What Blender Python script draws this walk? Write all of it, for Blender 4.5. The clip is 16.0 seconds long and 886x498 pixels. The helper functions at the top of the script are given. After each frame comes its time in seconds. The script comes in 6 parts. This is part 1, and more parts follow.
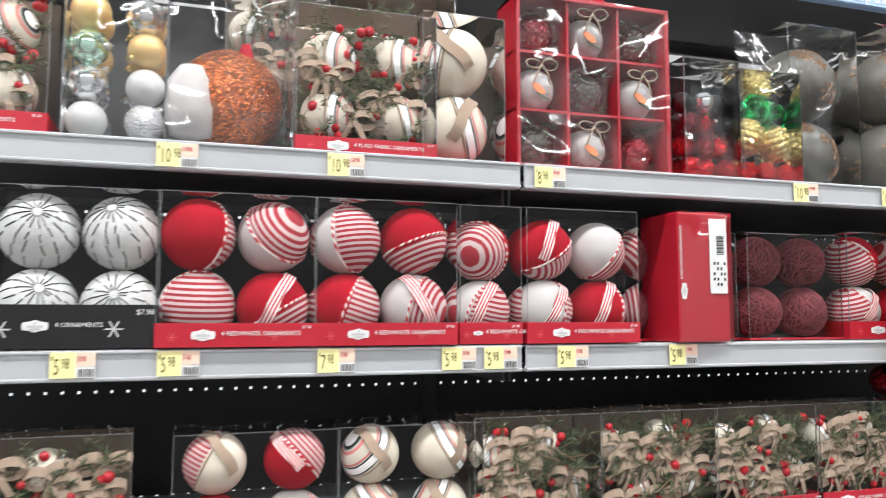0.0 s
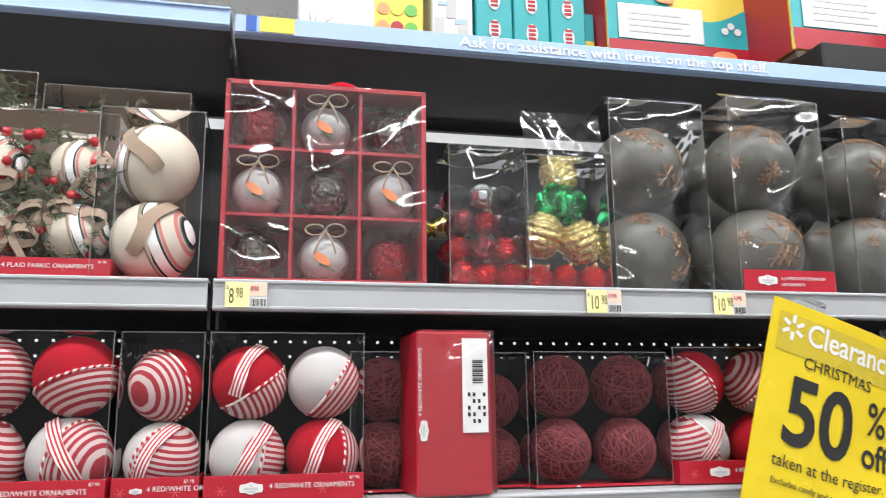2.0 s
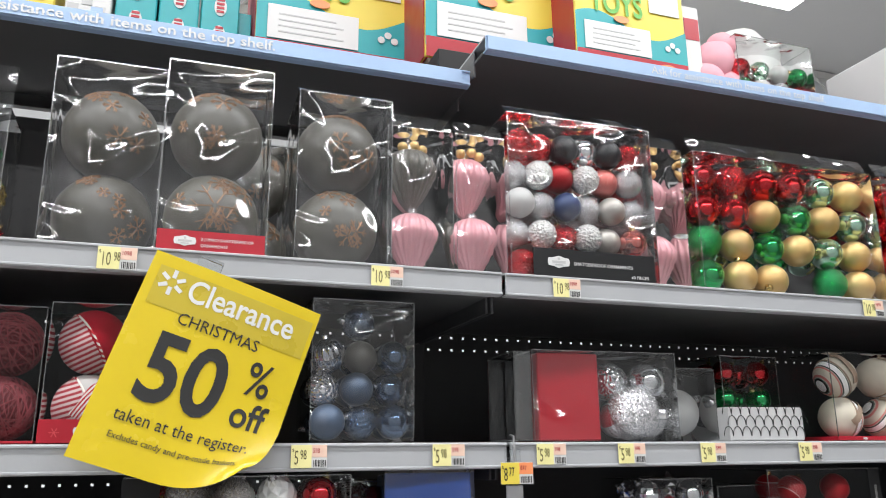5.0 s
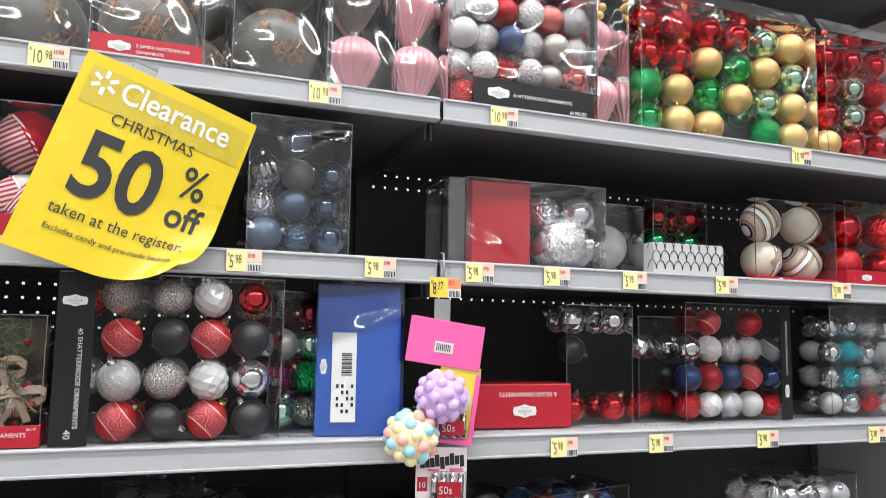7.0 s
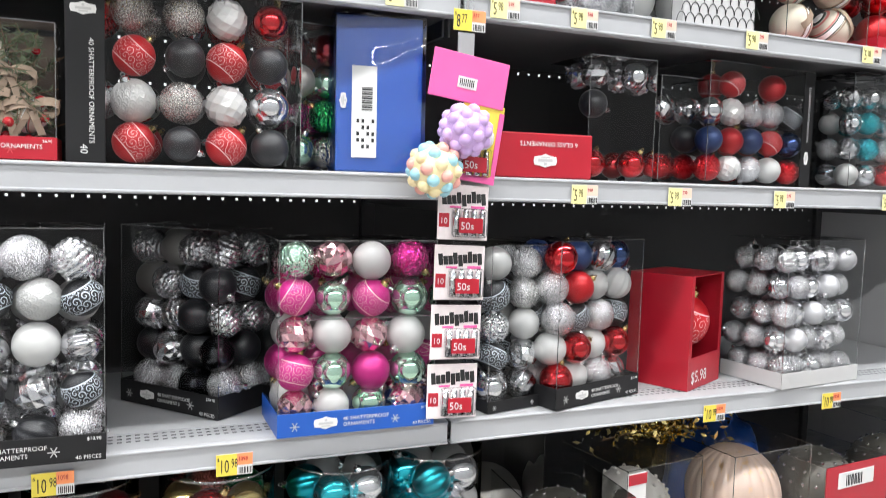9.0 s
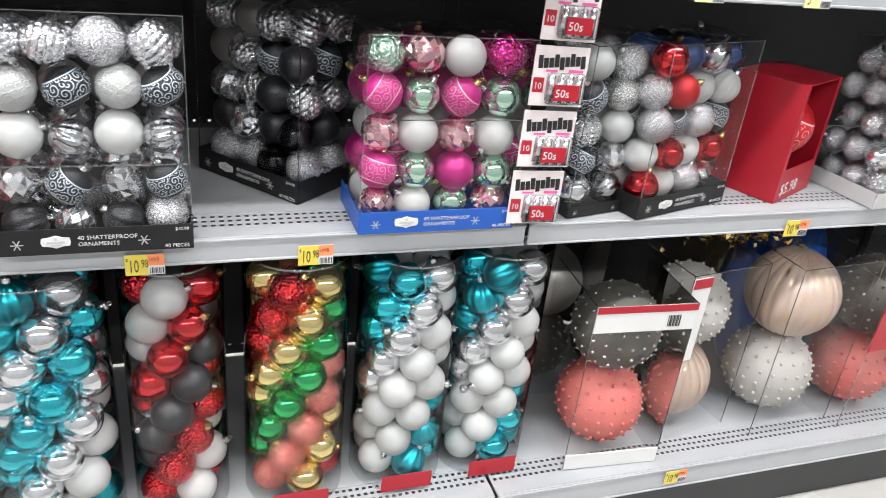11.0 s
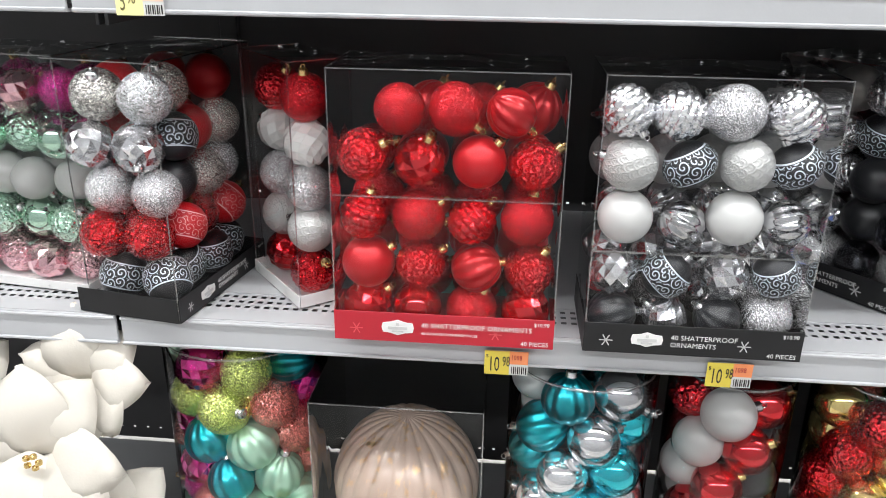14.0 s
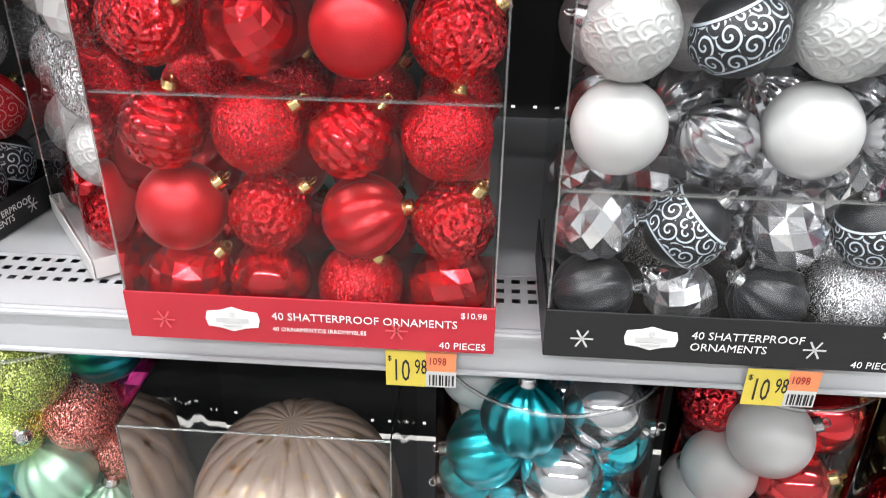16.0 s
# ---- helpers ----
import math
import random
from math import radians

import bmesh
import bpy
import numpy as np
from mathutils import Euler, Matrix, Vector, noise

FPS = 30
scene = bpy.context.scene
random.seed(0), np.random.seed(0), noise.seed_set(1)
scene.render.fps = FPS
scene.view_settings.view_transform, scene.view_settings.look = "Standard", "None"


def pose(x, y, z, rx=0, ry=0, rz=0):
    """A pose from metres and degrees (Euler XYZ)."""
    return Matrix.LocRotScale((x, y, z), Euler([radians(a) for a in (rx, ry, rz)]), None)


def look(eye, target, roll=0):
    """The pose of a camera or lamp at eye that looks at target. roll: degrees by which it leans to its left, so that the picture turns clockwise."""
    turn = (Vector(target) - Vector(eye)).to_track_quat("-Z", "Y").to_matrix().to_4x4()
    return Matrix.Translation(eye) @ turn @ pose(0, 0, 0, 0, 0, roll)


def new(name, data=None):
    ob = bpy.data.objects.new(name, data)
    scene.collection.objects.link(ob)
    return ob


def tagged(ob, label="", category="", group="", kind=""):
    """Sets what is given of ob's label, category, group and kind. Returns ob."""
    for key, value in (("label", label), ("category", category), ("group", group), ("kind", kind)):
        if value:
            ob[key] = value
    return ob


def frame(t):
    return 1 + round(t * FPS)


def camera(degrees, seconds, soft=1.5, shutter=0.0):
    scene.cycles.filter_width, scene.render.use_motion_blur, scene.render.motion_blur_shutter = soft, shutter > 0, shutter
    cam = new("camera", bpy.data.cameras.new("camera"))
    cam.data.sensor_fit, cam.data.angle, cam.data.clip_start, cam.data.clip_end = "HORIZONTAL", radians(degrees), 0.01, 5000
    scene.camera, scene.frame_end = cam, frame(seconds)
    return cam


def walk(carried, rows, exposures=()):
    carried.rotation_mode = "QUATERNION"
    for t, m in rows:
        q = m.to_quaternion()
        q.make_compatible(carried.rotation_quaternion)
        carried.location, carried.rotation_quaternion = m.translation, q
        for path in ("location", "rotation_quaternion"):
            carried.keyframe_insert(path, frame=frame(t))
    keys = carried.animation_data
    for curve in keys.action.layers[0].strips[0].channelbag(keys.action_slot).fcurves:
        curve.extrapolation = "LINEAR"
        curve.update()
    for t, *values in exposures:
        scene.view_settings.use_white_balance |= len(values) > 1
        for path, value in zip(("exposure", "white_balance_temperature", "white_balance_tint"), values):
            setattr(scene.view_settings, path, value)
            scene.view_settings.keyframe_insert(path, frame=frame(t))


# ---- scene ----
cam = camera(59.0, 16.0, soft=0.65, shutter=0.22)
PATH = [
    (0, (-0.444, -0.998, 1.34), (0.176, 0.896, 1.511), 0.0),
    (0.5, (-0.287, -0.923, 1.372), (0.41, 0.937, 1.607), -0.2),
    (1, (-0.13, -0.917, 1.381), (0.538, 0.946, 1.672), -0.0),
    (1.5, (0.024, -0.953, 1.387), (0.587, 0.938, 1.714), 0.2),
    (2, (0.076, -0.943, 1.405), (0.488, 0.974, 1.799), -0.6),
    (2.5, (0.142, -0.878, 1.412), (0.334, 1.066, 1.841), 0.9),
    (3, (0.267, -0.855, 1.406), (0.461, 1.089, 1.831), 1.1),
    (3.5, (0.463, -0.927, 1.399), (0.752, 1.001, 1.848), 0.8),
    (4, (0.608, -0.99, 1.398), (1.084, 0.897, 1.859), 1.3),
    (4.5, (0.692, -1.042, 1.349), (1.284, 0.798, 1.861), -0.0),
    (6.8, (0.788, -1.111, 1.187), (1.513, 0.733, 1.455), 0.9),
    (7, (0.785, -1.107, 1.189), (1.521, 0.74, 1.404), 1.1),
    (7.5, (0.765, -1.098, 1.106), (1.524, 0.746, 1.257), 0.4),
    (8, (0.747, -1.084, 1.083), (1.518, 0.76, 1.164), 0.7),
    (8.5, (0.746, -1.075, 1.063), (1.509, 0.774, 1.03), 1.3),
    (9, (0.758, -1.06, 1.023), (1.526, 0.779, 0.859), 1.7),
    (9.2, (0.76, -1.057, 1.017), (1.523, 0.777, 0.786), 1.9),
    (11.3, (0.712, -0.937, 1.155), (1.277, 0.737, 0.217), 6.7),
    (11.5, (0.698, -0.929, 1.144), (1.135, 0.779, 0.2), 4.8),
    (12, (0.647, -0.891, 1.147), (0.739, 0.903, 0.269), 0.0),
    (12.5, (0.581, -0.853, 1.144), (0.505, 0.985, 0.36), -0.7),
    (13, (0.504, -0.82, 1.124), (0.371, 1.027, 0.368), -0.2),
    (13.5, (0.462, -0.801, 1.102), (0.34, 1.041, 0.334), 1.1),
    (14, (0.435, -0.765, 1.072), (0.28, 1.087, 0.336), 0.8),
    (14.5, (0.437, -0.636, 1.061), (0.317, 1.214, 0.311), 1.0),
    (15, (0.469, -0.487, 1.047), (0.385, 1.33, 0.214), 1.3),
    (15.5, (0.489, -0.461, 0.972), (0.377, 1.366, 0.164), 0.6),
    (16, (0.482, -0.433, 0.962), (0.378, 1.326, 0.015), 1.0),
]
walk(cam, [(t, look(eye, target, roll)) for t, eye, target, roll in PATH],
     exposures=[(0.0, 0.20), (2.0, 0.04), (4.5, -0.20), (7.0, 0.13), (9.0, 0.46), (11.5, 0.34), (12.5, 0.37), (14.0, 0.32), (15.5, 0.70), (16.0, 0.62)])

# ---- light of the store: rows of ceiling fixtures over white surroundings ----
world = bpy.data.worlds.new("world")
scene.world = world
world.use_nodes = True
world.node_tree.nodes["Background"].inputs[0].default_value = (0.9, 0.95, 1.0, 1)
world.node_tree.nodes["Background"].inputs[1].default_value = 0.25
LAMP_WATTS = 62.0


# ---- mesh helpers ----
def boxes(items, bevel=0.0, seg=1):
    bm = bmesh.new()
    for x0, x1, y0, y1, z0, z1 in items:
        v = [bm.verts.new(p) for p in ((x0, y0, z0), (x1, y0, z0), (x1, y1, z0), (x0, y1, z0), (x0, y0, z1), (x1, y0, z1), (x1, y1, z1), (x0, y1, z1))]
        for f in ((3, 2, 1, 0), (4, 5, 6, 7), (0, 1, 5, 4), (1, 2, 6, 5), (2, 3, 7, 6), (3, 0, 4, 7)):
            bm.faces.new([v[i] for i in f])
    if bevel:
        bmesh.ops.bevel(bm, geom=bm.edges[:], offset=bevel, segments=seg, affect="EDGES", profile=0.5)
    return bm


def to_mesh(name, bm, smooth=False):
    if isinstance(bm, bpy.types.Mesh):
        return bm
    me = bpy.data.meshes.new(name)
    if smooth:
        for f in bm.faces:
            f.smooth = True
    bm.to_mesh(me)
    bm.free()
    return me


def part(name, bm, material, parent, label="", m=None, smooth=False):
    me = to_mesh(name, bm, smooth)
    for one in (material if isinstance(material, (list, tuple)) else [material]):
        if one and len(me.materials) < (len(material) if isinstance(material, (list, tuple)) else 1):
            me.materials.append(one)
    ob = new(name, me)
    ob.parent = parent
    if m is not None:
        ob.matrix_local = m
    if name in ("barcode", "printed_mark", "small_print", "badge_line"):
        tagged(ob, label, kind="stuff")
    elif label:
        tagged(ob, label)
    return ob


def thing(name, label, category, m, group="", kind=""):
    ob = new(name)
    ob.empty_display_size = 0.05
    ob.matrix_world = m
    return tagged(ob, label, category, group, kind)


def lathe(profile, n=24, closed=False):
    bm = bmesh.new()
    rings = []
    for r, z in profile:
        if r < 1e-6:
            rings.append([bm.verts.new((0, 0, z))])
        else:
            rings.append([bm.verts.new((r * math.cos(2 * math.pi * i / n), r * math.sin(2 * math.pi * i / n), z)) for i in range(n)])
    for a, b in zip(rings, rings[1:]):
        for i in range(n):
            j = (i + 1) % n
            if len(a) == 1 and len(b) == 1:
                continue
            if len(a) == 1:
                bm.faces.new((a[0], b[i], b[j]))
            elif len(b) == 1:
                bm.faces.new((a[i], a[j], b[0]))
            else:
                bm.faces.new((a[i], a[j], b[j], b[i]))
    bmesh.ops.recalc_face_normals(bm, faces=bm.faces[:])
    return bm


def tube_bm(points, r, n=6, close=False):
    bm = bmesh.new()
    add_tube(bm, points, r, n, close)
    return bm


def add_tube(bm, points, r, n=6, close=False):
    pts = [Vector(p) for p in points]
    rings = []
    up = Vector((0.3, 0.5, 0.81))
    for i, p in enumerate(pts):
        a = pts[i - 1] if i or close else pts[i]
        b = pts[(i + 1) % len(pts)] if i + 1 < len(pts) or close else pts[i]
        d = (b - a).normalized()
        u = d.cross(up).normalized()
        w = d.cross(u)
        rings.append([bm.verts.new(p + r * (u * math.cos(2 * math.pi * k / n) + w * math.sin(2 * math.pi * k / n))) for k in range(n)])
    for a, b in zip(rings, rings[1:] + (rings[:1] if close else [])):
        for k in range(n):
            bm.faces.new((a[k], a[(k + 1) % n], b[(k + 1) % n], b[k]))


def ribbon_bm(points, side, width, t=0.0006):
    """A band of some thickness along points, its width along side."""
    bm = bmesh.new()
    s = Vector(side).normalized() * width / 2
    rows = []
    for i, p in enumerate(points):
        p = Vector(p)
        a, b = Vector(points[max(i - 1, 0)]), Vector(points[min(i + 1, len(points) - 1)])
        n = (b - a).cross(s).normalized() * t
        rows.append([bm.verts.new(q) for q in (p - s - n, p + s - n, p + s + n, p - s + n)])
    for a, b in zip(rows, rows[1:]):
        for k in range(4):
            bm.faces.new((a[k], a[(k + 1) % 4], b[(k + 1) % 4], b[k]))
    bm.faces.new(rows[0])
    bm.faces.new(rows[-1][::-1])
    return bm


TEXTS = {}


def text_mesh(words, size, align="LEFT", bold=0.0):
    key = (words, size, align, bold)
    if key not in TEXTS:
        cu = bpy.data.curves.new("lettering", "FONT")
        cu.body, cu.size, cu.align_x, cu.extrude, cu.resolution_u, cu.offset = words, size, align, 0.0001, 4 if size > 0.03 else 2, bold
        ob = new("lettering", cu)
        bpy.context.view_layer.update()
        TEXTS[key] = bpy.data.meshes.new_from_object(ob.evaluated_get(bpy.context.evaluated_depsgraph_get()))
        bpy.data.objects.remove(ob)
    return TEXTS[key].copy()


def lettering(words, size, x, y, z, material, parent, align="LEFT", turn=0, name="lettering", squeeze=1.0, bold=0.0):
    m = pose(x, y, z, 90, 0, 0) @ pose(0, 0, 0, 0, 0, turn) @ Matrix.Diagonal((squeeze, 1, 1, 1))
    return part(name, text_mesh(words, size, align, bold), material, parent, m=m)


# ---- materials ----
def nodes_of(name):
    mat = bpy.data.materials.new(name)
    mat.use_nodes = True
    return mat, mat.node_tree.nodes, mat.node_tree.links, mat.node_tree.nodes["Principled BSDF"]


def surface(name, col, rough=0.5, metal=0.0, vary=0.12, scale=30.0, bump=0.15, fine=400.0, rvary=0.15, coords="Object", spec=0.5):
    """Paint, card or metal: mottled at a large scale, grained at a fine one."""
    mat, n, l, p = nodes_of(name)
    tc = n.new("ShaderNodeTexCoord")
    big, small = n.new("ShaderNodeTexNoise"), n.new("ShaderNodeTexNoise")
    big.inputs["Scale"].default_value, small.inputs["Scale"].default_value = scale, fine
    big.inputs["Detail"].default_value = 5
    for t in (big, small):
        l.new(tc.outputs[coords], t.inputs["Vector"])
    ramp = n.new("ShaderNodeMix")
    ramp.data_type = "RGBA"
    ramp.inputs["A"].default_value = (*[c * (1 - vary) for c in col], 1)
    ramp.inputs["B"].default_value = (*[min(1, c * (1 + vary)) for c in col], 1)
    l.new(big.outputs["Fac"], ramp.inputs["Factor"])
    l.new(ramp.outputs["Result"], p.inputs["Base Color"])
    mr = n.new("ShaderNodeMapRange")
    mr.inputs["To Min"].default_value, mr.inputs["To Max"].default_value = max(0.02, rough - rvary), min(1, rough + rvary)
    l.new(big.outputs["Fac"], mr.inputs["Value"])
    l.new(mr.outputs["Result"], p.inputs["Roughness"])
    p.inputs["Metallic"].default_value = metal
    p.inputs["Specular IOR Level"].default_value = spec
    if bump:
        b = n.new("ShaderNodeBump")
        b.inputs["Strength"].default_value, b.inputs["Distance"].default_value = bump, 0.001
        l.new(small.outputs["Fac"], b.inputs["Height"])
        l.new(b.outputs["Normal"], p.inputs["Normal"])
    return mat


def clear_plastic(name, tint=(0.96, 0.97, 0.97), wave=1.0, rough=0.04, haze=0.015, ior=1.5):
    """Thin clear film: lets light straight through, with a gloss that grows at grazing angles."""
    mat, n, l, p = nodes_of(name)
    n.remove(p)
    tr, gl, mix, fr = n.new("ShaderNodeBsdfTransparent"), n.new("ShaderNodeBsdfGlossy"), n.new("ShaderNodeMixShader"), n.new("ShaderNodeFresnel")
    tr.inputs["Color"].default_value = (*tint, 1)
    gl.inputs["Roughness"].default_value = rough
    fr.inputs["IOR"].default_value = ior
    tc, no, bu = n.new("ShaderNodeTexCoord"), n.new("ShaderNodeTexNoise"), n.new("ShaderNodeBump")
    no.inputs["Scale"].default_value, no.inputs["Detail"].default_value, no.inputs["Distortion"].default_value = 6.0 if wave < 2 else 8.0, 1.0, 0.8
    bu.inputs["Strength"].default_value, bu.inputs["Distance"].default_value = 0.5 * wave, 0.02
    l.new(tc.outputs["Object"], no.inputs["Vector"])
    l.new(no.outputs["Fac"], bu.inputs["Height"])
    l.new(bu.outputs["Normal"], gl.inputs["Normal"])
    add = n.new("ShaderNodeMath")
    add.operation = "ADD"
    add.inputs[1].default_value = haze
    l.new(fr.outputs["Fac"], add.inputs[0])
    l.new(add.outputs[0], mix.inputs["Fac"])
    l.new(tr.outputs[0], mix.inputs[1])
    l.new(gl.outputs[0], mix.inputs[2])
    l.new(mix.outputs[0], n["Material Output"].inputs["Surface"])
    return mat


COLOUR = dict(R=(0.50, 0.007, 0.014), W=(0.51, 0.51, 0.50), S=(0.60, 0.60, 0.62), K=(0.014, 0.015, 0.018), M=(0.50, 0.015, 0.20),
              P=(0.74, 0.36, 0.40), G=(0.42, 0.66, 0.50), E=(0.01, 0.34, 0.09), A=(0.74, 0.50, 0.20), T=(0.01, 0.45, 0.53), B=(0.02, 0.05, 0.16),
              C=(0.52, 0.39, 0.32), N=(0.112, 0.106, 0.090), O=(0.50, 0.12, 0.03), L=(0.42, 0.52, 0.12), D=(0.25, 0.02, 0.03), Q=(0.45, 0.43, 0.40),
              U=(0.08, 0.12, 0.19), Y=(0.60, 0.15, 0.13))
COLOUR_WORD = dict(R="red", W="white", S="silver", K="black", M="magenta", P="pink", G="mint green", E="green", A="gold", T="teal", B="navy blue", C="champagne",
                   N="dark grey", O="orange", L="lime green", D="dark red", Q="warm grey", U="steel blue", Y="coral red")
FINISH_WORD = dict(m="satin", s="shiny", g="glittered", v="ribbed", f="faceted", t="embossed", p="pinecone", x="scroll-painted", b="beaded", c="scalloped")
BALL_MATS = {}


def ball_mat(code):
    if code in BALL_MATS:
        return BALL_MATS[code]
    c, k = COLOUR[code[0]], code[1]
    if k in "sftp":
        c = tuple(min(0.92, x * 1.45) for x in c)
    mat, n, l, p = nodes_of("ornament_" + COLOUR_WORD[code[0]].replace(" ", "_") + "_" + FINISH_WORD[k])
    tc, oi = n.new("ShaderNodeTexCoord"), n.new("ShaderNodeObjectInfo")
    mix, mr = n.new("ShaderNodeMix"), n.new("ShaderNodeMapRange")
    mix.data_type = "RGBA"
    mix.inputs["A"].default_value = (*[x * 0.86 for x in c], 1)
    mix.inputs["B"].default_value = (*[min(1, x * 1.12) for x in c], 1)
    l.new(oi.outputs["Random"], mix.inputs["Factor"])
    l.new(mix.outputs["Result"], p.inputs["Base Color"])
    white, dark = code[0] == "W", code[0] in "KN"
    metal = {"m": 0.0 if white or dark else 0.45, "s": 0.95, "g": 0.75, "v": 0.0 if dark or white else 1.0 if code[0] in "ST" else 0.15 if code[0] == "P" else 0.55, "f": 0.96, "t": 0.95, "p": 0.96, "x": 0.1, "c": 0.25, "b": 0.9 if code[0] in "AE" else 0.0}[k]
    if white and k in "tfsp":
        metal = 0.1
    p.inputs["Metallic"].default_value = metal
    p.inputs["Roughness"].default_value = {"m": 0.42, "s": 0.09, "g": 0.24, "v": 0.16 if code[0] == "S" else 0.30, "f": 0.14, "t": 0.16, "p": 0.2, "x": 0.4, "c": 0.34, "b": 0.3 if code[0] in "AE" else 0.6}[k]
    if k in "sftpvmg":
        p.inputs["Coat Weight"].default_value, p.inputs["Coat Roughness"].default_value = {"m": 0.25, "v": 0.4, "g": 0.3}.get(k, 0.8), {"m": 0.3, "v": 0.2, "g": 0.25}.get(k, 0.07)
    vo, bu = n.new("ShaderNodeTexVoronoi"), n.new("ShaderNodeBump")
    l.new(tc.outputs["Object"], vo.inputs["Vector"])
    l.new(bu.outputs["Normal"], p.inputs["Normal"])
    l.new(bu.outputs["Normal"], p.inputs["Coat Normal"])
    if k == "g":
        vo.inputs["Scale"].default_value = 78
        sx, pw, hv = n.new("ShaderNodeSeparateColor"), n.new("ShaderNodeMath"), n.new("ShaderNodeMapRange")
        l.new(vo.outputs["Color"], sx.inputs["Color"])
        pw.operation = "POWER"
        pw.inputs[1].default_value = 5.0
        l.new(sx.outputs["Red"], pw.inputs[0])
        l.new(pw.outputs[0], hv.inputs["Value"])
        # Sparkle is painted in: a few flakes get up to six times the colour.
        hv.inputs["To Min"].default_value, hv.inputs["To Max"].default_value = 0.62, 6.0
        mul = n.new("ShaderNodeMix")
        mul.data_type, mul.blend_type = "RGBA", "MULTIPLY"
        mul.inputs["Factor"].default_value = 1
        l.new(mix.outputs["Result"], mul.inputs["A"])
        l.new(hv.outputs["Result"], mul.inputs["B"])
        l.new(mul.outputs["Result"], p.inputs["Base Color"])
        # each flake leans its own way
        ge, sub, sca, plus = n.new("ShaderNodeNewGeometry"), n.new("ShaderNodeVectorMath"), n.new("ShaderNodeVectorMath"), n.new("ShaderNodeVectorMath")
        sub.operation, sca.operation, plus.operation = "SUBTRACT", "SCALE", "ADD"
        sub.inputs[1].default_value = (0.5, 0.5, 0.5)
        sca.inputs["Scale"].default_value = 1.05
        l.new(vo.outputs["Color"], sub.inputs[0])
        l.new(sub.outputs[0], sca.inputs[0])
        l.new(ge.outputs["Normal"], plus.inputs[0])
        l.new(sca.outputs[0], plus.inputs[1])
        l.new(plus.outputs[0], p.inputs["Normal"])
        l.new(plus.outputs[0], p.inputs["Coat Normal"])
    elif k == "t":
        vo.inputs["Scale"].default_value, vo.feature = 13, "SMOOTH_F1"
        l.new(vo.outputs["Distance"], bu.inputs["Height"])
        bu.inputs["Strength"].default_value, bu.inputs["Distance"].default_value = 1.0, 0.0042
    elif k == "b":
        vo.inputs["Scale"].default_value = 8
        l.new(vo.outputs["Distance"], bu.inputs["Height"])
        bu.inputs["Strength"].default_value, bu.inputs["Distance"].default_value = 0.6, 0.002
    elif k == "x":
        # curls in a belt round the middle, with a line along each edge of it
        sx, rg = n.new("ShaderNodeSeparateXYZ"), n.new("ShaderNodeValToRGB")

        def calc(op, a, b):
            m = n.new("ShaderNodeMath")
            m.operation = op
            for i, q in enumerate((a, b)):
                if isinstance(q, (int, float)):
                    m.inputs[i].default_value = q
                else:
                    l.new(q, m.inputs[i])
            return m.outputs[0]
        l.new(tc.outputs["Object"], sx.inputs[0])
        flat, off, oxy = n.new("ShaderNodeCombineXYZ"), n.new("ShaderNodeVectorMath"), n.new("ShaderNodeSeparateXYZ")
        l.new(calc("MULTIPLY", calc("ARCTAN2", sx.outputs["Y"], sx.outputs["X"]), 0.5), flat.inputs["X"])
        l.new(sx.outputs["Z"], flat.inputs["Y"])
        vo.voronoi_dimensions = "2D"
        vo.inputs["Scale"].default_value, vo.inputs["Randomness"].default_value = 4.6, 0.7
        l.new(flat.outputs[0], vo.inputs["Vector"])
        off.operation = "SUBTRACT"
        l.new(flat.outputs[0], off.inputs[0])
        l.new(vo.outputs["Position"], off.inputs[1])
        l.new(off.outputs[0], oxy.inputs[0])
        rings = calc("SINE", calc("ADD", calc("MULTIPLY", vo.outputs["Distance"], 17.0), calc("ARCTAN2", oxy.outputs["Y"], oxy.outputs["X"])), 0.0)
        high = calc("ABSOLUTE", sx.outputs["Z"], 0.0)
        belt = calc("LESS_THAN", high, 0.235)
        edge = calc("MULTIPLY", calc("GREATER_THAN", high, 0.245), calc("LESS_THAN", high, 0.27))
        l.new(calc("MAXIMUM", calc("MULTIPLY", calc("MAXIMUM", rings, 0.0), belt), edge), rg.inputs["Fac"])
        rg.color_ramp.elements[0].position, rg.color_ramp.elements[1].position = (0.55, 0.72) if dark else (0.86, 0.95)
        pm = n.new("ShaderNodeMix")
        pm.data_type = "RGBA"
        pm.inputs["B"].default_value = (0.66, 0.74, 0.80, 1) if dark else (0.85, 0.55, 0.55, 1) if code[0] in "RM" else (0.5, 0.04, 0.03, 1)
        l.new(rg.outputs["Color"], pm.inputs["Factor"])
        l.new(mix.outputs["Result"], pm.inputs["A"])
        l.new(pm.outputs["Result"], p.inputs["Base Color"])
        l.new(rg.outputs["Color"], bu.inputs["Height"])
        bu.inputs["Strength"].default_value, bu.inputs["Distance"].default_value = 0.6, 0.0005
    else:
        vo.inputs["Scale"].default_value = 3.0 if k == "s" else 40
        l.new(vo.outputs["Distance"], bu.inputs["Height"])
        bu.inputs["Strength"].default_value, bu.inputs["Distance"].default_value = 0.25, 0.0008 if k == "s" else 0.0002
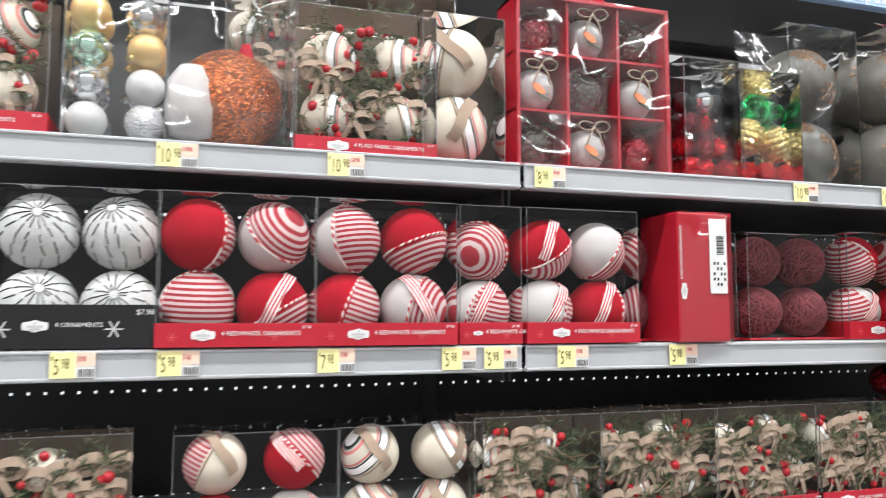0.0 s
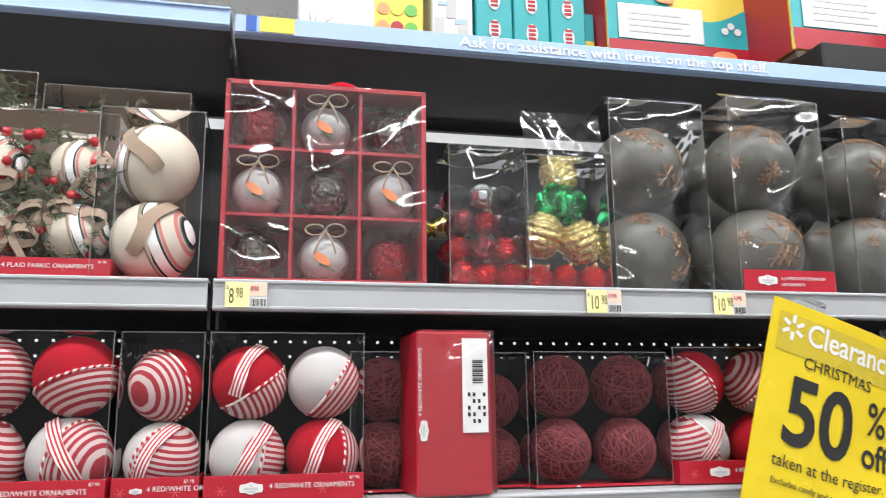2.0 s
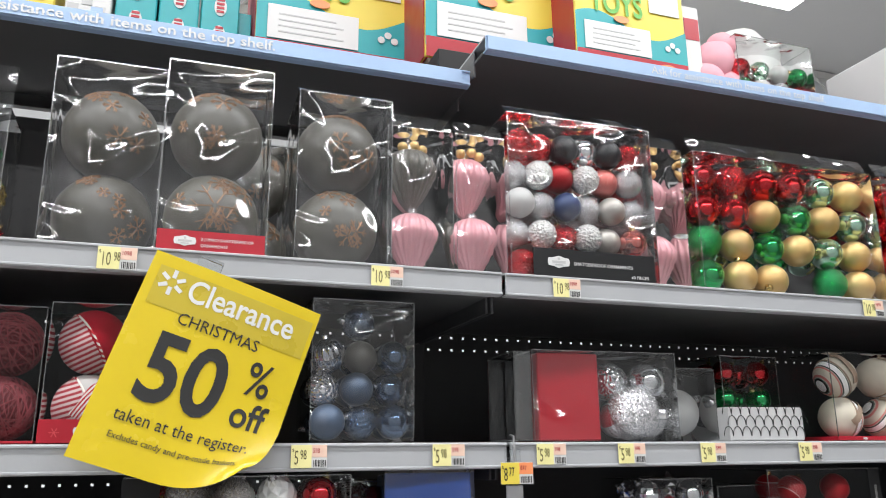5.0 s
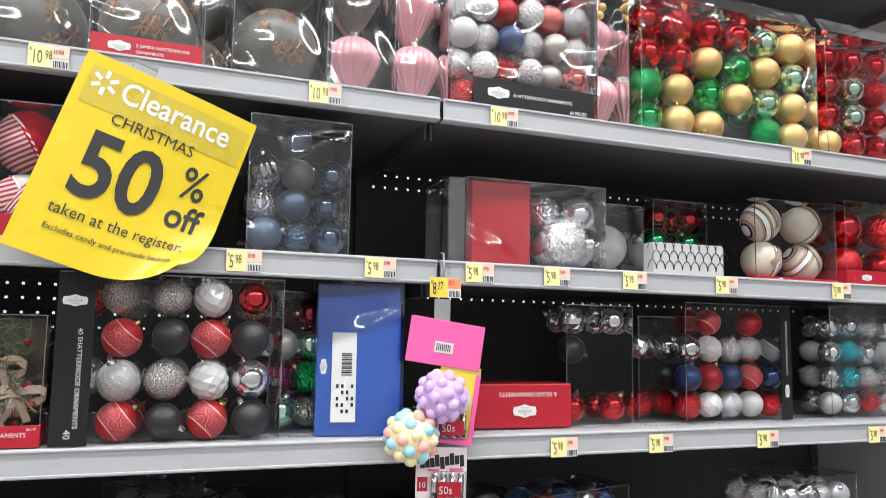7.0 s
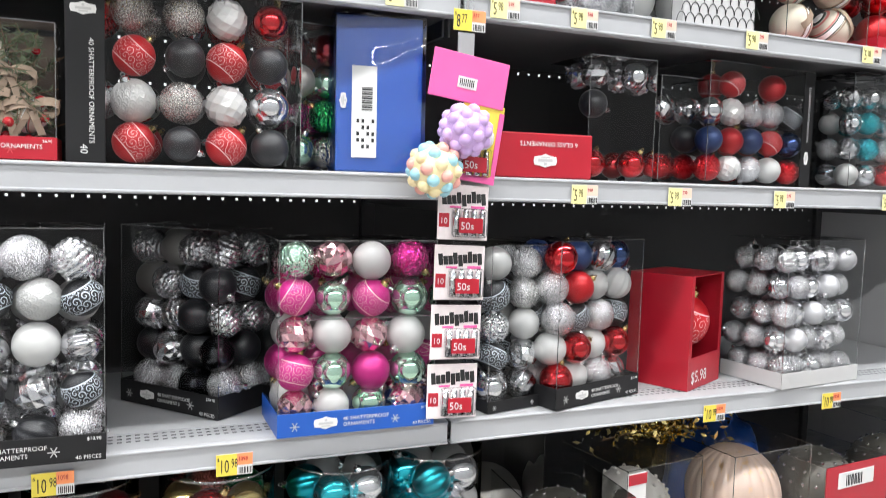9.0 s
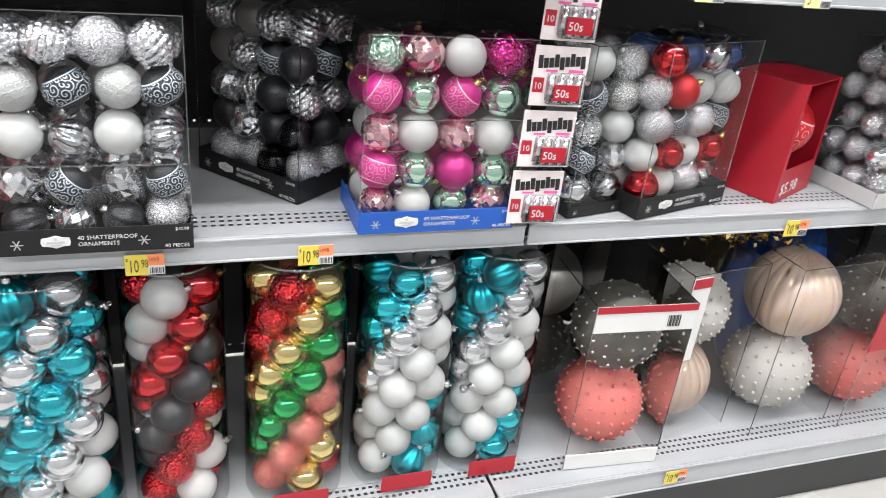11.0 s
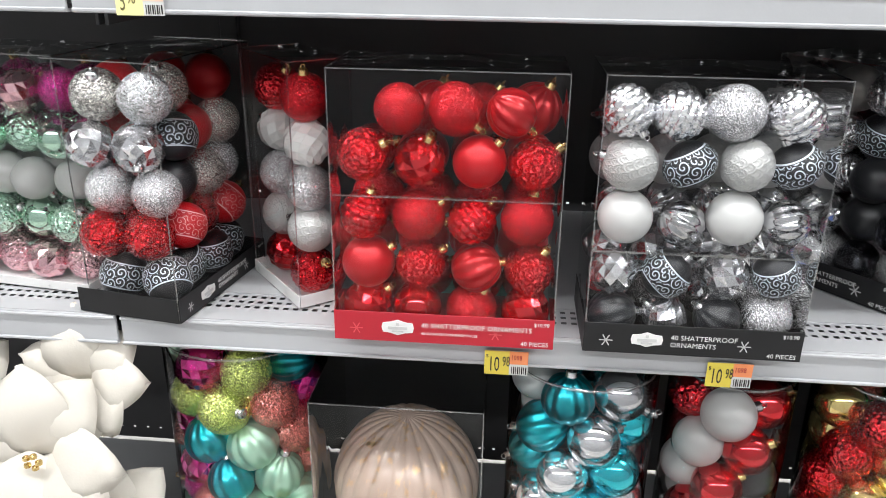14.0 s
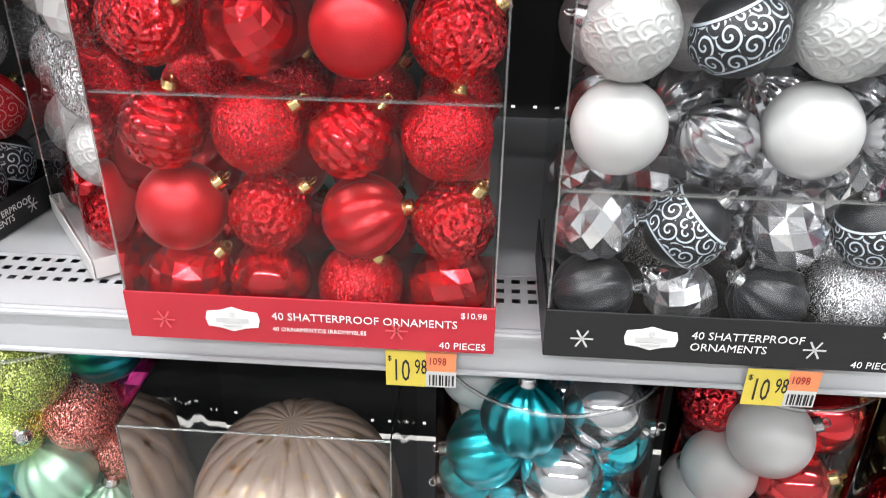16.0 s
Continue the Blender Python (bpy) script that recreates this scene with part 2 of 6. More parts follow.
    if code == "Cv":
        mp, ns, st = n.new("ShaderNodeMapping"), n.new("ShaderNodeTexNoise"), n.new("ShaderNodeMix")
        mp.inputs["Scale"].default_value = (1.0, 1.0, 0.22)
        ns.inputs["Scale"].default_value, ns.inputs["Detail"].default_value = 16.0, 4.0
        st.data_type = "RGBA"
        st.inputs["B"].default_value = (0.72, 0.48, 0.28, 1)
        rr = n.new("ShaderNodeMapRange")
        rr.inputs["From Min"].default_value, rr.inputs["From Max"].default_value = 0.55, 0.70
        l.new(tc.outputs["Object"], mp.inputs["Vector"])
        l.new(mp.outputs[0], ns.inputs["Vector"])
        l.new(ns.outputs["Fac"], rr.inputs["Value"])
        l.new(rr.outputs["Result"], st.inputs["Factor"])
        l.new(rr.outputs["Result"], p.inputs["Metallic"])
        l.new(mix.outputs["Result"], st.inputs["A"])
        l.new(st.outputs["Result"], p.inputs["Base Color"])
    BALL_MATS[code] = mat
    return mat


def two_tone(name, a, b, scale, direction="Z", rough=0.85, width=0.5, coords="Object", bump=0.3, warp=0.6):
    """Woven cloth in two colours of stripe."""
    mat, n, l, p = nodes_of(name)
    tc, wv, rg, mx, no, bu = (n.new("ShaderNode" + k) for k in ("TexCoord", "TexWave", "ValToRGB", "Mix", "TexNoise", "Bump"))
    wv.bands_direction = direction
    wv.inputs["Scale"].default_value, wv.inputs["Distortion"].default_value = scale, warp
    rg.color_ramp.elements[0].position, rg.color_ramp.elements[1].position = width - 0.06, width + 0.06
    mx.data_type = "RGBA"
    mx.inputs["A"].default_value, mx.inputs["B"].default_value = (*a, 1), (*b, 1)
    no.inputs["Scale"].default_value = 120 if coords == "Object" else 300
    bu.inputs["Strength"].default_value, bu.inputs["Distance"].default_value = bump, 0.0008
    l.new(tc.outputs[coords], wv.inputs["Vector"])
    l.new(tc.outputs[coords], no.inputs["Vector"])
    l.new(wv.outputs["Fac"], rg.inputs["Fac"])
    l.new(rg.outputs["Color"], mx.inputs["Factor"])
    l.new(mx.outputs["Result"], p.inputs["Base Color"])
    l.new(no.outputs["Fac"], bu.inputs["Height"])
    l.new(bu.outputs["Normal"], p.inputs["Normal"])
    p.inputs["Roughness"].default_value = rough
    return mat


def glow(name, col, strength):
    mat, n, l, p = nodes_of(name)
    p.inputs["Base Color"].default_value = (*col, 1)
    p.inputs["Emission Color"].default_value = (*col, 1)
    p.inputs["Emission Strength"].default_value = strength
    return mat


LIP = surface("shelf_grey_enamel", (0.41, 0.42, 0.435), 0.36, 0.0, 0.06, 9, 0.05, 300, 0.1)
DECK = surface("shelf_deck_grey", (0.39, 0.40, 0.41), 0.45, 0.0, 0.08, 12, 0.05, 300, 0.1)
# The shade below the shelves is put into this darker grey.
UNDERSHADE = surface("shelf_underside_shade", (0.085, 0.086, 0.09), 0.55, 0.0, 0.2, 8, 0.05)
BLACK = surface("pegboard_black", (0.04, 0.04, 0.042), 0.5, 0.0, 0.3, 6, 0.05)
PANEL = surface("end_panel_grey", (0.56, 0.56, 0.57), 0.5, 0.0, 0.05, 4, 0.05)
STEEL = surface("zinc_steel", (0.55, 0.55, 0.56), 0.35, 0.9, 0.1, 40, 0.05)
FLOORM = surface("polished_floor", (0.50, 0.485, 0.46), 0.28, 0.0, 0.12, 3, 0.03)
CEILM = surface("white_ceiling", (0.75, 0.76, 0.78), 0.8, 0.0, 0.05, 1, 0.0)
WALLM = surface("store_wall", (0.34, 0.345, 0.35), 0.8, 0.0, 0.08, 1.5, 0.05)
CARD = {"R": surface("red_card", (0.40, 0.010, 0.024), 0.36, 0, 0.1, 20, 0.05), "K": surface("black_card", (0.012, 0.012, 0.013), 0.42, 0, 0.2, 20, 0.05, spec=0.3),
        "B": surface("blue_card", (0.012, 0.09, 0.42), 0.32, 0, 0.1, 12, 0.05), "W": surface("white_card", (0.68, 0.68, 0.67), 0.5, 0, 0.04, 20, 0.05),
        "S": surface("clear_grey_card", (0.5, 0.5, 0.5), 0.4, 0, 0.05, 20, 0.05), "Y": surface("yellow_card", (0.76, 0.61, 0.08), 0.4, 0, 0.05, 20, 0.05),
        "T": surface("teal_card", (0.02, 0.35, 0.38), 0.4, 0, 0.08, 20, 0.05), "N": surface("kraft_card", (0.42, 0.30, 0.20), 0.7, 0, 0.12, 25, 0.1),
        "O": surface("orange_card", (0.88, 0.30, 0.12), 0.45, 0, 0.06, 20, 0.05), "P": surface("pink_card", (0.80, 0.12, 0.36), 0.35, 0, 0.08, 20, 0.05),
        "L": surface("light_blue_card", (0.36, 0.50, 0.72), 0.45, 0, 0.06, 10, 0.05), "D": surface("dark_brown_card", (0.10, 0.07, 0.05), 0.7, 0, 0.15, 25, 0.1), "G": surface("green_card", (0.12, 0.42, 0.06), 0.4, 0, 0.06, 20, 0.05)}
CREAM = CARD["W"]
INK = surface("black_ink", (0.015, 0.015, 0.015), 0.5, 0, 0.1, 20, 0)
SIGN = surface("yellow_sign_card", (0.67, 0.505, 0.016), 0.24, 0, 0.04, 8, 0.03)
SIGNBAND = surface("olive_sign_ink", (0.52, 0.40, 0.03), 0.3, 0, 0.06, 30, 0.0)
CLEAR = clear_plastic("clear_acetate", haze=0.012, ior=1.3)
FILM = clear_plastic("crinkled_film", wave=2.6, rough=0.08, haze=0.06)
FOLD = clear_plastic("acetate_fold", wave=0.2, rough=0.12, haze=0.22)
GOLDCAP = surface("gold_cap", (0.70, 0.52, 0.22), 0.22, 1.0, 0.1, 60, 0.0)
SILVERCAP = surface("silver_cap", (0.75, 0.75, 0.76), 0.2, 1.0, 0.1, 60, 0.0)
STRIPE = two_tone("red_white_ticking", (0.60, 0.47, 0.46), (0.34, 0.022, 0.036), 4.2, "Z", width=0.5)
STRIPEX = two_tone("red_white_ticking_upright", (0.60, 0.47, 0.46), (0.34, 0.022, 0.036), 4.2, "X", width=0.5)
STRIPEF = two_tone("fine_ticking_ribbon", (0.80, 0.74, 0.72), (0.50, 0.03, 0.04), 6.6, "X", width=0.5)
ROPE = two_tone("red_white_cord", (0.80, 0.76, 0.72), (0.52, 0.02, 0.03), 5.0, "DIAGONAL", width=0.5)
FELTR = surface("red_felt", (0.37, 0.008, 0.02), 0.9, 0, 0.1, 3, 0.3, 60, spec=0.1)
FELTW = surface("white_felt", (0.52, 0.50, 0.49), 0.9, 0, 0.05, 3, 0.3, 60, spec=0.1)
LINEN = surface("cream_linen", (0.66, 0.60, 0.50), 0.9, 0, 0.12, 4, 0.3, 60, spec=0.1)
PLAID = two_tone("grey_pink_plaid", (0.62, 0.30, 0.28), (0.10, 0.11, 0.10), 0.9, "X", width=0.72)
bands = [nd for nd in PLAID.node_tree.nodes if nd.type == "VALTORGB"][0]
mixer = [nd for nd in PLAID.node_tree.nodes if nd.type == "MIX"][0]
bands.color_ramp.interpolation = "CONSTANT"
for pos, shade in ((0.0, (0.66, 0.60, 0.50)), (0.22, (0.60, 0.20, 0.18)), (0.45, (0.55, 0.33, 0.30)), (0.52, (0.66, 0.62, 0.55)), (0.56, (0.10, 0.14, 0.12)), (0.80, (0.02, 0.022, 0.02)), (0.93, (0.5, 0.48, 0.42))):
    el = bands.color_ramp.elements.new(pos)
    el.color = (*shade, 1)
while len(bands.color_ramp.elements) > 7:
    bands.color_ramp.elements.remove(bands.color_ramp.elements[0 if bands.color_ramp.elements[0].color[0] == 0 else len(bands.color_ramp.elements) - 1])
PLAID.node_tree.links.new(bands.outputs["Color"], PLAID.node_tree.nodes["Principled BSDF"].inputs["Base Color"])
WEAVE = surface("white_brushed_knit", (0.62, 0.62, 0.61), 0.9, 0, 0.12, 14, 0.6, 50, spec=0.1)
YARN = two_tone("red_yarn_and_twine", (0.085, 0.006, 0.010), (0.17, 0.04, 0.045), 5.0, "DIAGONAL", width=0.80, warp=9.0)
STRAND = surface("pink_and_red_strands", (0.22, 0.05, 0.06), 0.8, 0, 0.7, 5, 0.2, 60, spec=0.2)
NEEDLE = surface("pine_needles", (0.085, 0.115, 0.055), 0.7, 0, 0.4, 60, 0)
BURLAP = surface("burlap", (0.38, 0.285, 0.215), 0.95, 0, 0.2, 60, 0.4, 500, spec=0.1)
BERRY = surface("red_berry", (0.42, 0.012, 0.02), 0.25, 0, 0.2, 60, 0)
BARK = surface("twig", (0.16, 0.10, 0.06), 0.8, 0, 0.3, 80, 0.2)
PINKPLUSH = surface("pink_plush", (0.80, 0.42, 0.48), 0.95, 0, 0.08, 20, 0.4, 300, spec=0.1)
PETAL = surface("cream_velvet_petal", (0.58, 0.55, 0.49), 0.85, 0, 0.06, 20, 0.2, 300, spec=0.15)
COPPER = surface("copper_print", (0.36, 0.21, 0.125), 0.42, 0.5, 0.3, 60, 0.1)
GLOW = glow("lit_diffuser", (1.0, 0.98, 0.95), 9.0)

# ---- the store around ----
def slab(name, x0, x1, y0, y1, z0, z1, material, label, category, bevel=0.0):
    ob = new(name, to_mesh(name, boxes([(x0, x1, y0, y1, z0, z1)], bevel)))
    ob.data.materials.append(material)
    return tagged(ob, label, category, kind="structure")


slab("floor", -7, 9, -5, 4.5, -0.1, 0, FLOORM, "polished pale grey concrete store floor", "floor")
slab("ceiling", -7, 9, -5, 4.5, 4.4, 4.5, CEILM, "high white store ceiling", "ceiling")
# Closing wall in ceiling white, standing in for the bright store beyond the slot.
slab("wall_north", -7, 9, 4.5, 4.7, 0, 4.5, CEILM, "plain far closing wall, whitened to show bright through the slot", "wall")
slab("wall_south", -7, 9, -5.2, -5, 0, 4.5, WALLM, "plain pale grey store wall", "wall")
slab("wall_west", -7.2, -7, -5, 4.5, 0, 4.5, WALLM, "plain pale grey store wall", "wall")
slab("wall_east", 9, 9.2, -5, 4.5, 0, 4.5, WALLM, "plain pale grey store wall", "wall")
# Unseen block added behind the camera for bounce light and reflections.
slab("bounce_wall_across_the_aisle", -5, 6, -3.1, -2.3, 0, 2.0, WALLM, "added unseen grey block across the aisle that bounces light", "shelving back")

for i, (x, y) in enumerate([(-2.6, -0.95), (0.2, -0.95), (3.0, -0.95), (-2.6, 2.2), (0.2, 2.2), (3.0, 2.2), (-2.6, -4.0), (0.2, -4.0), (3.0, -4.0)]):
    fix = thing("ceiling_light", "long white strip light under the store ceiling", "ceiling light", pose(x, y, 3.9), "rows of ceiling lights")
    part("housing", boxes([(-1.22, 1.22, -0.09, 0.09, 0.03, 0.10)], 0.01), CARD["W"], fix)
    part("diffuser", boxes([(-1.20, 1.20, -0.075, 0.075, 0.0, 0.03)], 0.01), GLOW, fix, "lit frosted diffuser")
    for sx in (-0.9, 0.9):
        part("hanger", boxes([(sx - 0.006, sx + 0.006, -0.006, 0.006, 0.10, 0.5)]), STEEL, fix)
    lamp = bpy.data.lights.new("strip_lamp", "AREA")
    lamp.shape, lamp.size, lamp.size_y, lamp.energy, lamp.color = "RECTANGLE", 2.4, 0.18, LAMP_WATTS * (1.15 if y > -2 else 1.1), (0.98, 0.985, 1.0)
    lob = new("strip_lamp", lamp)
    lob.matrix_world = pose(x, y, 3.885)
for y in (-3.2, 0.6, 3.6):
    truss = thing("roof_truss", "white open steel roof truss under the ceiling", "truss", pose(1, y, 4.15), "roof trusses")
    part("top_chord", boxes([(-8, 8, -0.03, 0.03, 0.18, 0.24)]), CARD["W"], truss)
    part("bottom_chord", boxes([(-8, 8, -0.03, 0.03, -0.12, -0.06)]), CARD["W"], truss)
    brace = tube_bm([(0, 0, -0.08), (0.25, 0, 0.2), (0.5, 0, -0.08)], 0.012, 5)
    brace = to_mesh("brace", brace)
    for k in range(32):
        part("brace", brace, CARD["W"], truss, m=pose(-8 + k * 0.5, 0, 0))

# ---- shelving ----
BAYS = ((-1.22, 0.0), (0.0, 1.22), (1.22, 2.44))
S1, S2, S3, S4, S5 = 1.555, 1.301, 1.037, 0.669, 0.172
BACK = 0.45
GAP = (1.898, 1.934)  # open slot at the head of the back panel, with the bright store beyond


def holed(x0, x1, z0, z1, px, pz, hx, hz, skip=None):
    """A flat sheet in x and z with real rectangular holes: vertices and faces."""
    nx, nz = int((x1 - x0) / px), int((z1 - z0) / pz)
    mx, mz = (x1 - x0 - nx * px) / 2, (z1 - z0 - nz * pz) / 2
    xs, zs = [x0], [z0]
    for i in range(nx):
        c = x0 + mx + (i + 0.5) * px
        xs += [c - hx / 2, c + hx / 2]
    for k in range(nz):
        c = z0 + mz + (k + 0.5) * pz
        zs += [c - hz / 2, c + hz / 2]
    xs.append(x1), zs.append(z1)
    verts = [(x, 0, z) for z in zs for x in xs]
    w = len(xs)
    faces = [(k * w + i, k * w + i + 1, (k + 1) * w + i + 1, (k + 1) * w + i) for k in range(len(zs) - 1) for i in range(w - 1) if not (i % 2 and k % 2)]
    return verts, faces


def sheet_mesh(name, data):
    me = bpy.data.meshes.new(name)
    me.from_pydata(data[0], [], data[1])
    return me


def shelf(x0, x1, y, z, lip=0.036, depth=None, holes=True, lip_mat=LIP):
    d = (BACK - 0.01 - y) if depth is None else depth
    s = thing("shelf", "light grey steel store shelf with a price-rail lip", "shelf", pose((x0 + x1) / 2, y, z), "shelves of the display", "structure")
    w = (x1 - x0) / 2 - 0.003
    if holes:
        part("deck", boxes([(-w, w, 0.075, d, -0.003, 0.0)]), DECK, s)
        part("deck_front", boxes([(-w, w, 0.004, 0.032, -0.003, 0.0)]), DECK, s)
        part("perforated_band", sheet_mesh("perforated_band", holed(-w, w, 0.032, 0.075, 0.0115, 0.0135, 0.0062, 0.0055)), DECK, s, "perforated strip of the deck", pose(0, 0, -0.001, -90))
    else:
        part("deck", boxes([(-w, w, 0.004, d, -0.003, 0.0)]), DECK, s)
    bm = boxes([(-w, w, 0.0, 0.004, -lip, 0.0), (-w, w, 0.0, 0.016, -lip - 0.001, -lip + 0.002)], 0.0012, 2)
    part("lip", bm, lip_mat, s)
    part("rail_edge", boxes([(-w, w, -0.003, 0.0, -0.005, -0.001), (-w, w, -0.003, 0.0, -lip, -lip + 0.004)], 0.001), lip_mat, s)
    # Underside and brackets are coloured darker than the deck to stand for shade.
    part("underside", boxes([(-w, w, 0.016, d, -0.030, -0.024)], 0.002), UNDERSHADE, s, "shelf underside in a shade-darkened grey")
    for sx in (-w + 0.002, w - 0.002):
        part("bracket", boxes([(sx - 0.002, sx + 0.002, 0.06, d, -0.055, -0.003)], 0.0008), UNDERSHADE, s)
    return s


for a, b in BAYS:
    for z in (S1, S2, S3, S4):
        shelf(a, b, 0.0, z)
    shelf(a, b, -0.05, S5, 0.05, holes=True)
    kick = slab("baseboard", a, b, -0.02, BACK, 0.0, S5 - 0.06, BLACK, "black steel kick plate under the bottom shelf", "kick plate")
    for z0, z1 in ((S5, GAP[0]), (GAP[1], 2.05)):
        pan = new("pegboard", sheet_mesh("pegboard", holed(a + 0.012, b - 0.012, z0, z1, 0.0254, 0.0254, 0.0045, 0.0045)))
        pan.data.materials.append(BLACK)
        pan.location = (0, BACK, 0)
        tagged(pan, "black perforated steel back panel of the shelving", "back panel", kind="structure")
for x in (-1.22, 0.0, 1.22, 2.44):
    up = thing("upright", "black slotted steel upright between shelf bays", "upright", pose(x, BACK, 0), kind="structure")
    part("post", boxes([(-0.014, 0.014, -0.012, 0.03, 0.0, 2.08)], 0.002), BLACK, up)
    # Added plates block the pegholes, leaving lit dots only below some shelves.
    for z0, z1 in ((S5, S4 - 0.04), (S4, S3 - 0.075), (S3, S2 - (0.115 if x < 1.2 else 0.045)), (S2, S1 - 0.075), (S1, GAP[0]), (GAP[1], 2.05)):
        if x < 2.4:
            slab("back_panel", x, x + 1.22, BACK + 0.035, BACK + 0.045, z0, z1, BLACK, "added black plate that blocks light behind the pegboard", "back panel")
# raised shelves along the top
TOPB, TOPC = 1.973, 2.014
shelf(-1.22, 0.0, 0.155, TOPB + 0.010, 0.030, 0.295, False, CARD["L"])
shelf(0.0, 1.235, 0.155, TOPB, 0.030, 0.295, False, CARD["L"])
shelf(1.235, 2.44, 0.09, TOPC, 0.030, 0.36, False, CARD["L"])
# the deep overstock deck behind the raised front shelves
DECKZ = 2.10
over = thing("overstock_deck", "dark steel deck over the shelving for spare stock", "shelf", pose(0.62, 0.42, DECKZ), kind="structure")
# Deck, arms and legs share the shade-darkened grey of the undersides.
part("deck", boxes([(-1.84, 1.83, 0.10, 0.44, -0.02, 0.0)], 0.003), UNDERSHADE, over)
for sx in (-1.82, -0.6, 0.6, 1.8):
    part("arm", boxes([(sx - 0.014, sx + 0.014, 0.03, 0.12, -0.05, -0.02)], 0.002), UNDERSHADE, over)
    part("leg", boxes([(sx - 0.014, sx + 0.014, 0.03, 0.06, -DECKZ + 2.05, -0.05)]), UNDERSHADE, over)
rail_sign = thing("shelf_notice", "light blue shelf-edge notice with white lettering", "notice", pose(0.0, 0.151, TOPB - 0.027), kind="structure")
part("strip", boxes([(0.005, 1.215, -0.001, 0.0, -0.002, 0.024)]), CARD["L"], rail_sign)
lettering("Ask for assistance with items on the top shelf.", 0.0246, 0.340, -0.0022, 0.004, CARD["W"], rail_sign, bold=0.0004, squeeze=1.165)
part("code_patch", boxes([(0.02, 0.035, -0.0022, -0.001, 0.0, 0.024)]), CARD["B"], rail_sign)
part("code_patch", boxes([(0.04, 0.09, -0.0022, -0.001, 0.0, 0.024)]), CARD["Y"], rail_sign)
rail_sign = thing("shelf_notice", "light blue shelf-edge notice with white lettering", "notice", pose(1.24, 0.086, TOPC - 0.027), kind="structure")
part("strip", boxes([(0.0, 1.19, -0.001, 0.0, -0.002, 0.024)]), CARD["L"], rail_sign)
lettering("Ask for assistance with items on the top shelf.", 0.0228, 0.34, -0.0022, 0.004, CARD["W"], rail_sign)
endp = slab("wall_end_panel", 2.445, 2.48, -0.05, BACK + 0.03, 0.0, 2.3, PANEL, "plain light grey end panel of the shelving", "end panel", 0.004)

# ---- ornaments ----
SHAPES = {}


def shape_mesh(kind, mats, key):
    """An ornament one unit across, centred on its middle."""
    if (kind, key) in SHAPES:
        return SHAPES[kind, key]
    bm = bmesh.new()
    if kind == "beaded":
        bmesh.ops.create_uvsphere(bm, u_segments=28, v_segments=16, radius=0.48)
        for row in range(9):
            e = -1.2 + row * 0.3
            n = max(4, int(22 * math.cos(e)))
            for i in range(n):
                a = 2 * math.pi * (i + 0.5 * (row % 2)) / n
                c = Vector((math.cos(a) * math.cos(e), math.sin(a) * math.cos(e), math.sin(e))) * 0.485
                bmesh.ops.create_icosphere(bm, subdivisions=1, radius=0.024, matrix=Matrix.Translation(c))
        for i, fc in enumerate(bm.faces):
            fc.material_index = 1 if i >= 28 * 16 else 0
    elif kind == "facet":
        around, high = (9, 6) if key[0] in "SWP" else (11, 7)
        bmesh.ops.create_uvsphere(bm, u_segments=around, v_segments=high, radius=0.485)
        bmesh.ops.poke(bm, faces=bm.faces[:], offset=0.05 if high == 6 else 0.036)
    else:
        nu, nv = (132, 24) if kind in ("shell", "finial") else (48, 18) if kind == "ribs" else (28, 16)
        if kind == "cone":
            nu, nv = 132, 90
        if kind == "scallop":
            nu, nv = 200, 110
        if kind == "emboss":
            nu, nv = 48, 28
        bmesh.ops.create_uvsphere(bm, u_segments=nu, v_segments=nv, radius=0.5)
        for v in bm.verts:
            x, y, z = v.co
            a, h = math.atan2(y, x), z / 0.5
            q = math.sqrt(max(0.0, 1 - h * h))
            if kind == "ribs":
                v.co *= 1 - 0.09 * q * (0.5 + 0.5 * math.cos(11 * a + 2.2 * h)) ** 1.5
            elif kind == "shell":
                v.co *= 1 - 0.034 * q * (1 - abs(math.sin(11 * a + (0.0 if key[0] != "W" else 1.0) * h)) ** 0.6)
            elif kind == "cone":
                # overlapping scales in staggered rows, each proud at its lower edge
                e = math.asin(max(-1.0, min(1.0, h)))
                row = (e + math.pi / 2) / math.pi * 9
                k = math.floor(row)
                c = (a / (2 * math.pi) * 11 + 0.5 * (k % 2)) % 1 - 0.5
                arch = math.sqrt(max(0.0, 1 - (2 * c) ** 2))
                v.co *= 0.925 + 0.085 * min(1, q * 1.6) * (0.15 + 0.85 * arch) * math.sin(math.pi * (row - k) ** 0.75)
                v.co.z *= 1.08
            elif kind == "scallop":
                # rows of raised arcs like fish scales
                e = math.asin(max(-1.0, min(1.0, h)))
                row = (e + math.pi / 2) / math.pi * 11
                best = 0.0
                for k in (math.floor(row), math.floor(row) - 1):
                    c = (a / (2 * math.pi) * 15 + 0.5 * (k % 2)) % 1 - 0.5
                    d = math.hypot(2 * c, (row - k) * 1.0)
                    best = max(best, math.exp(-((d - 0.95) / 0.13) ** 2), 0.7 * math.exp(-((d - 0.5) / 0.12) ** 2))
                v.co *= 0.962 + 0.034 * best * min(1, q * 2)
            elif kind == "emboss":
                e = math.asin(max(-1, min(1, h)))
                v.co *= 0.985 + 0.034 * math.cos(12 * a) * math.cos(13 * e) * min(1, q * 2)
            elif kind == "squat":
                k = 0.5 * math.sqrt(max(0.0, 1 - abs(h) ** 1.6))
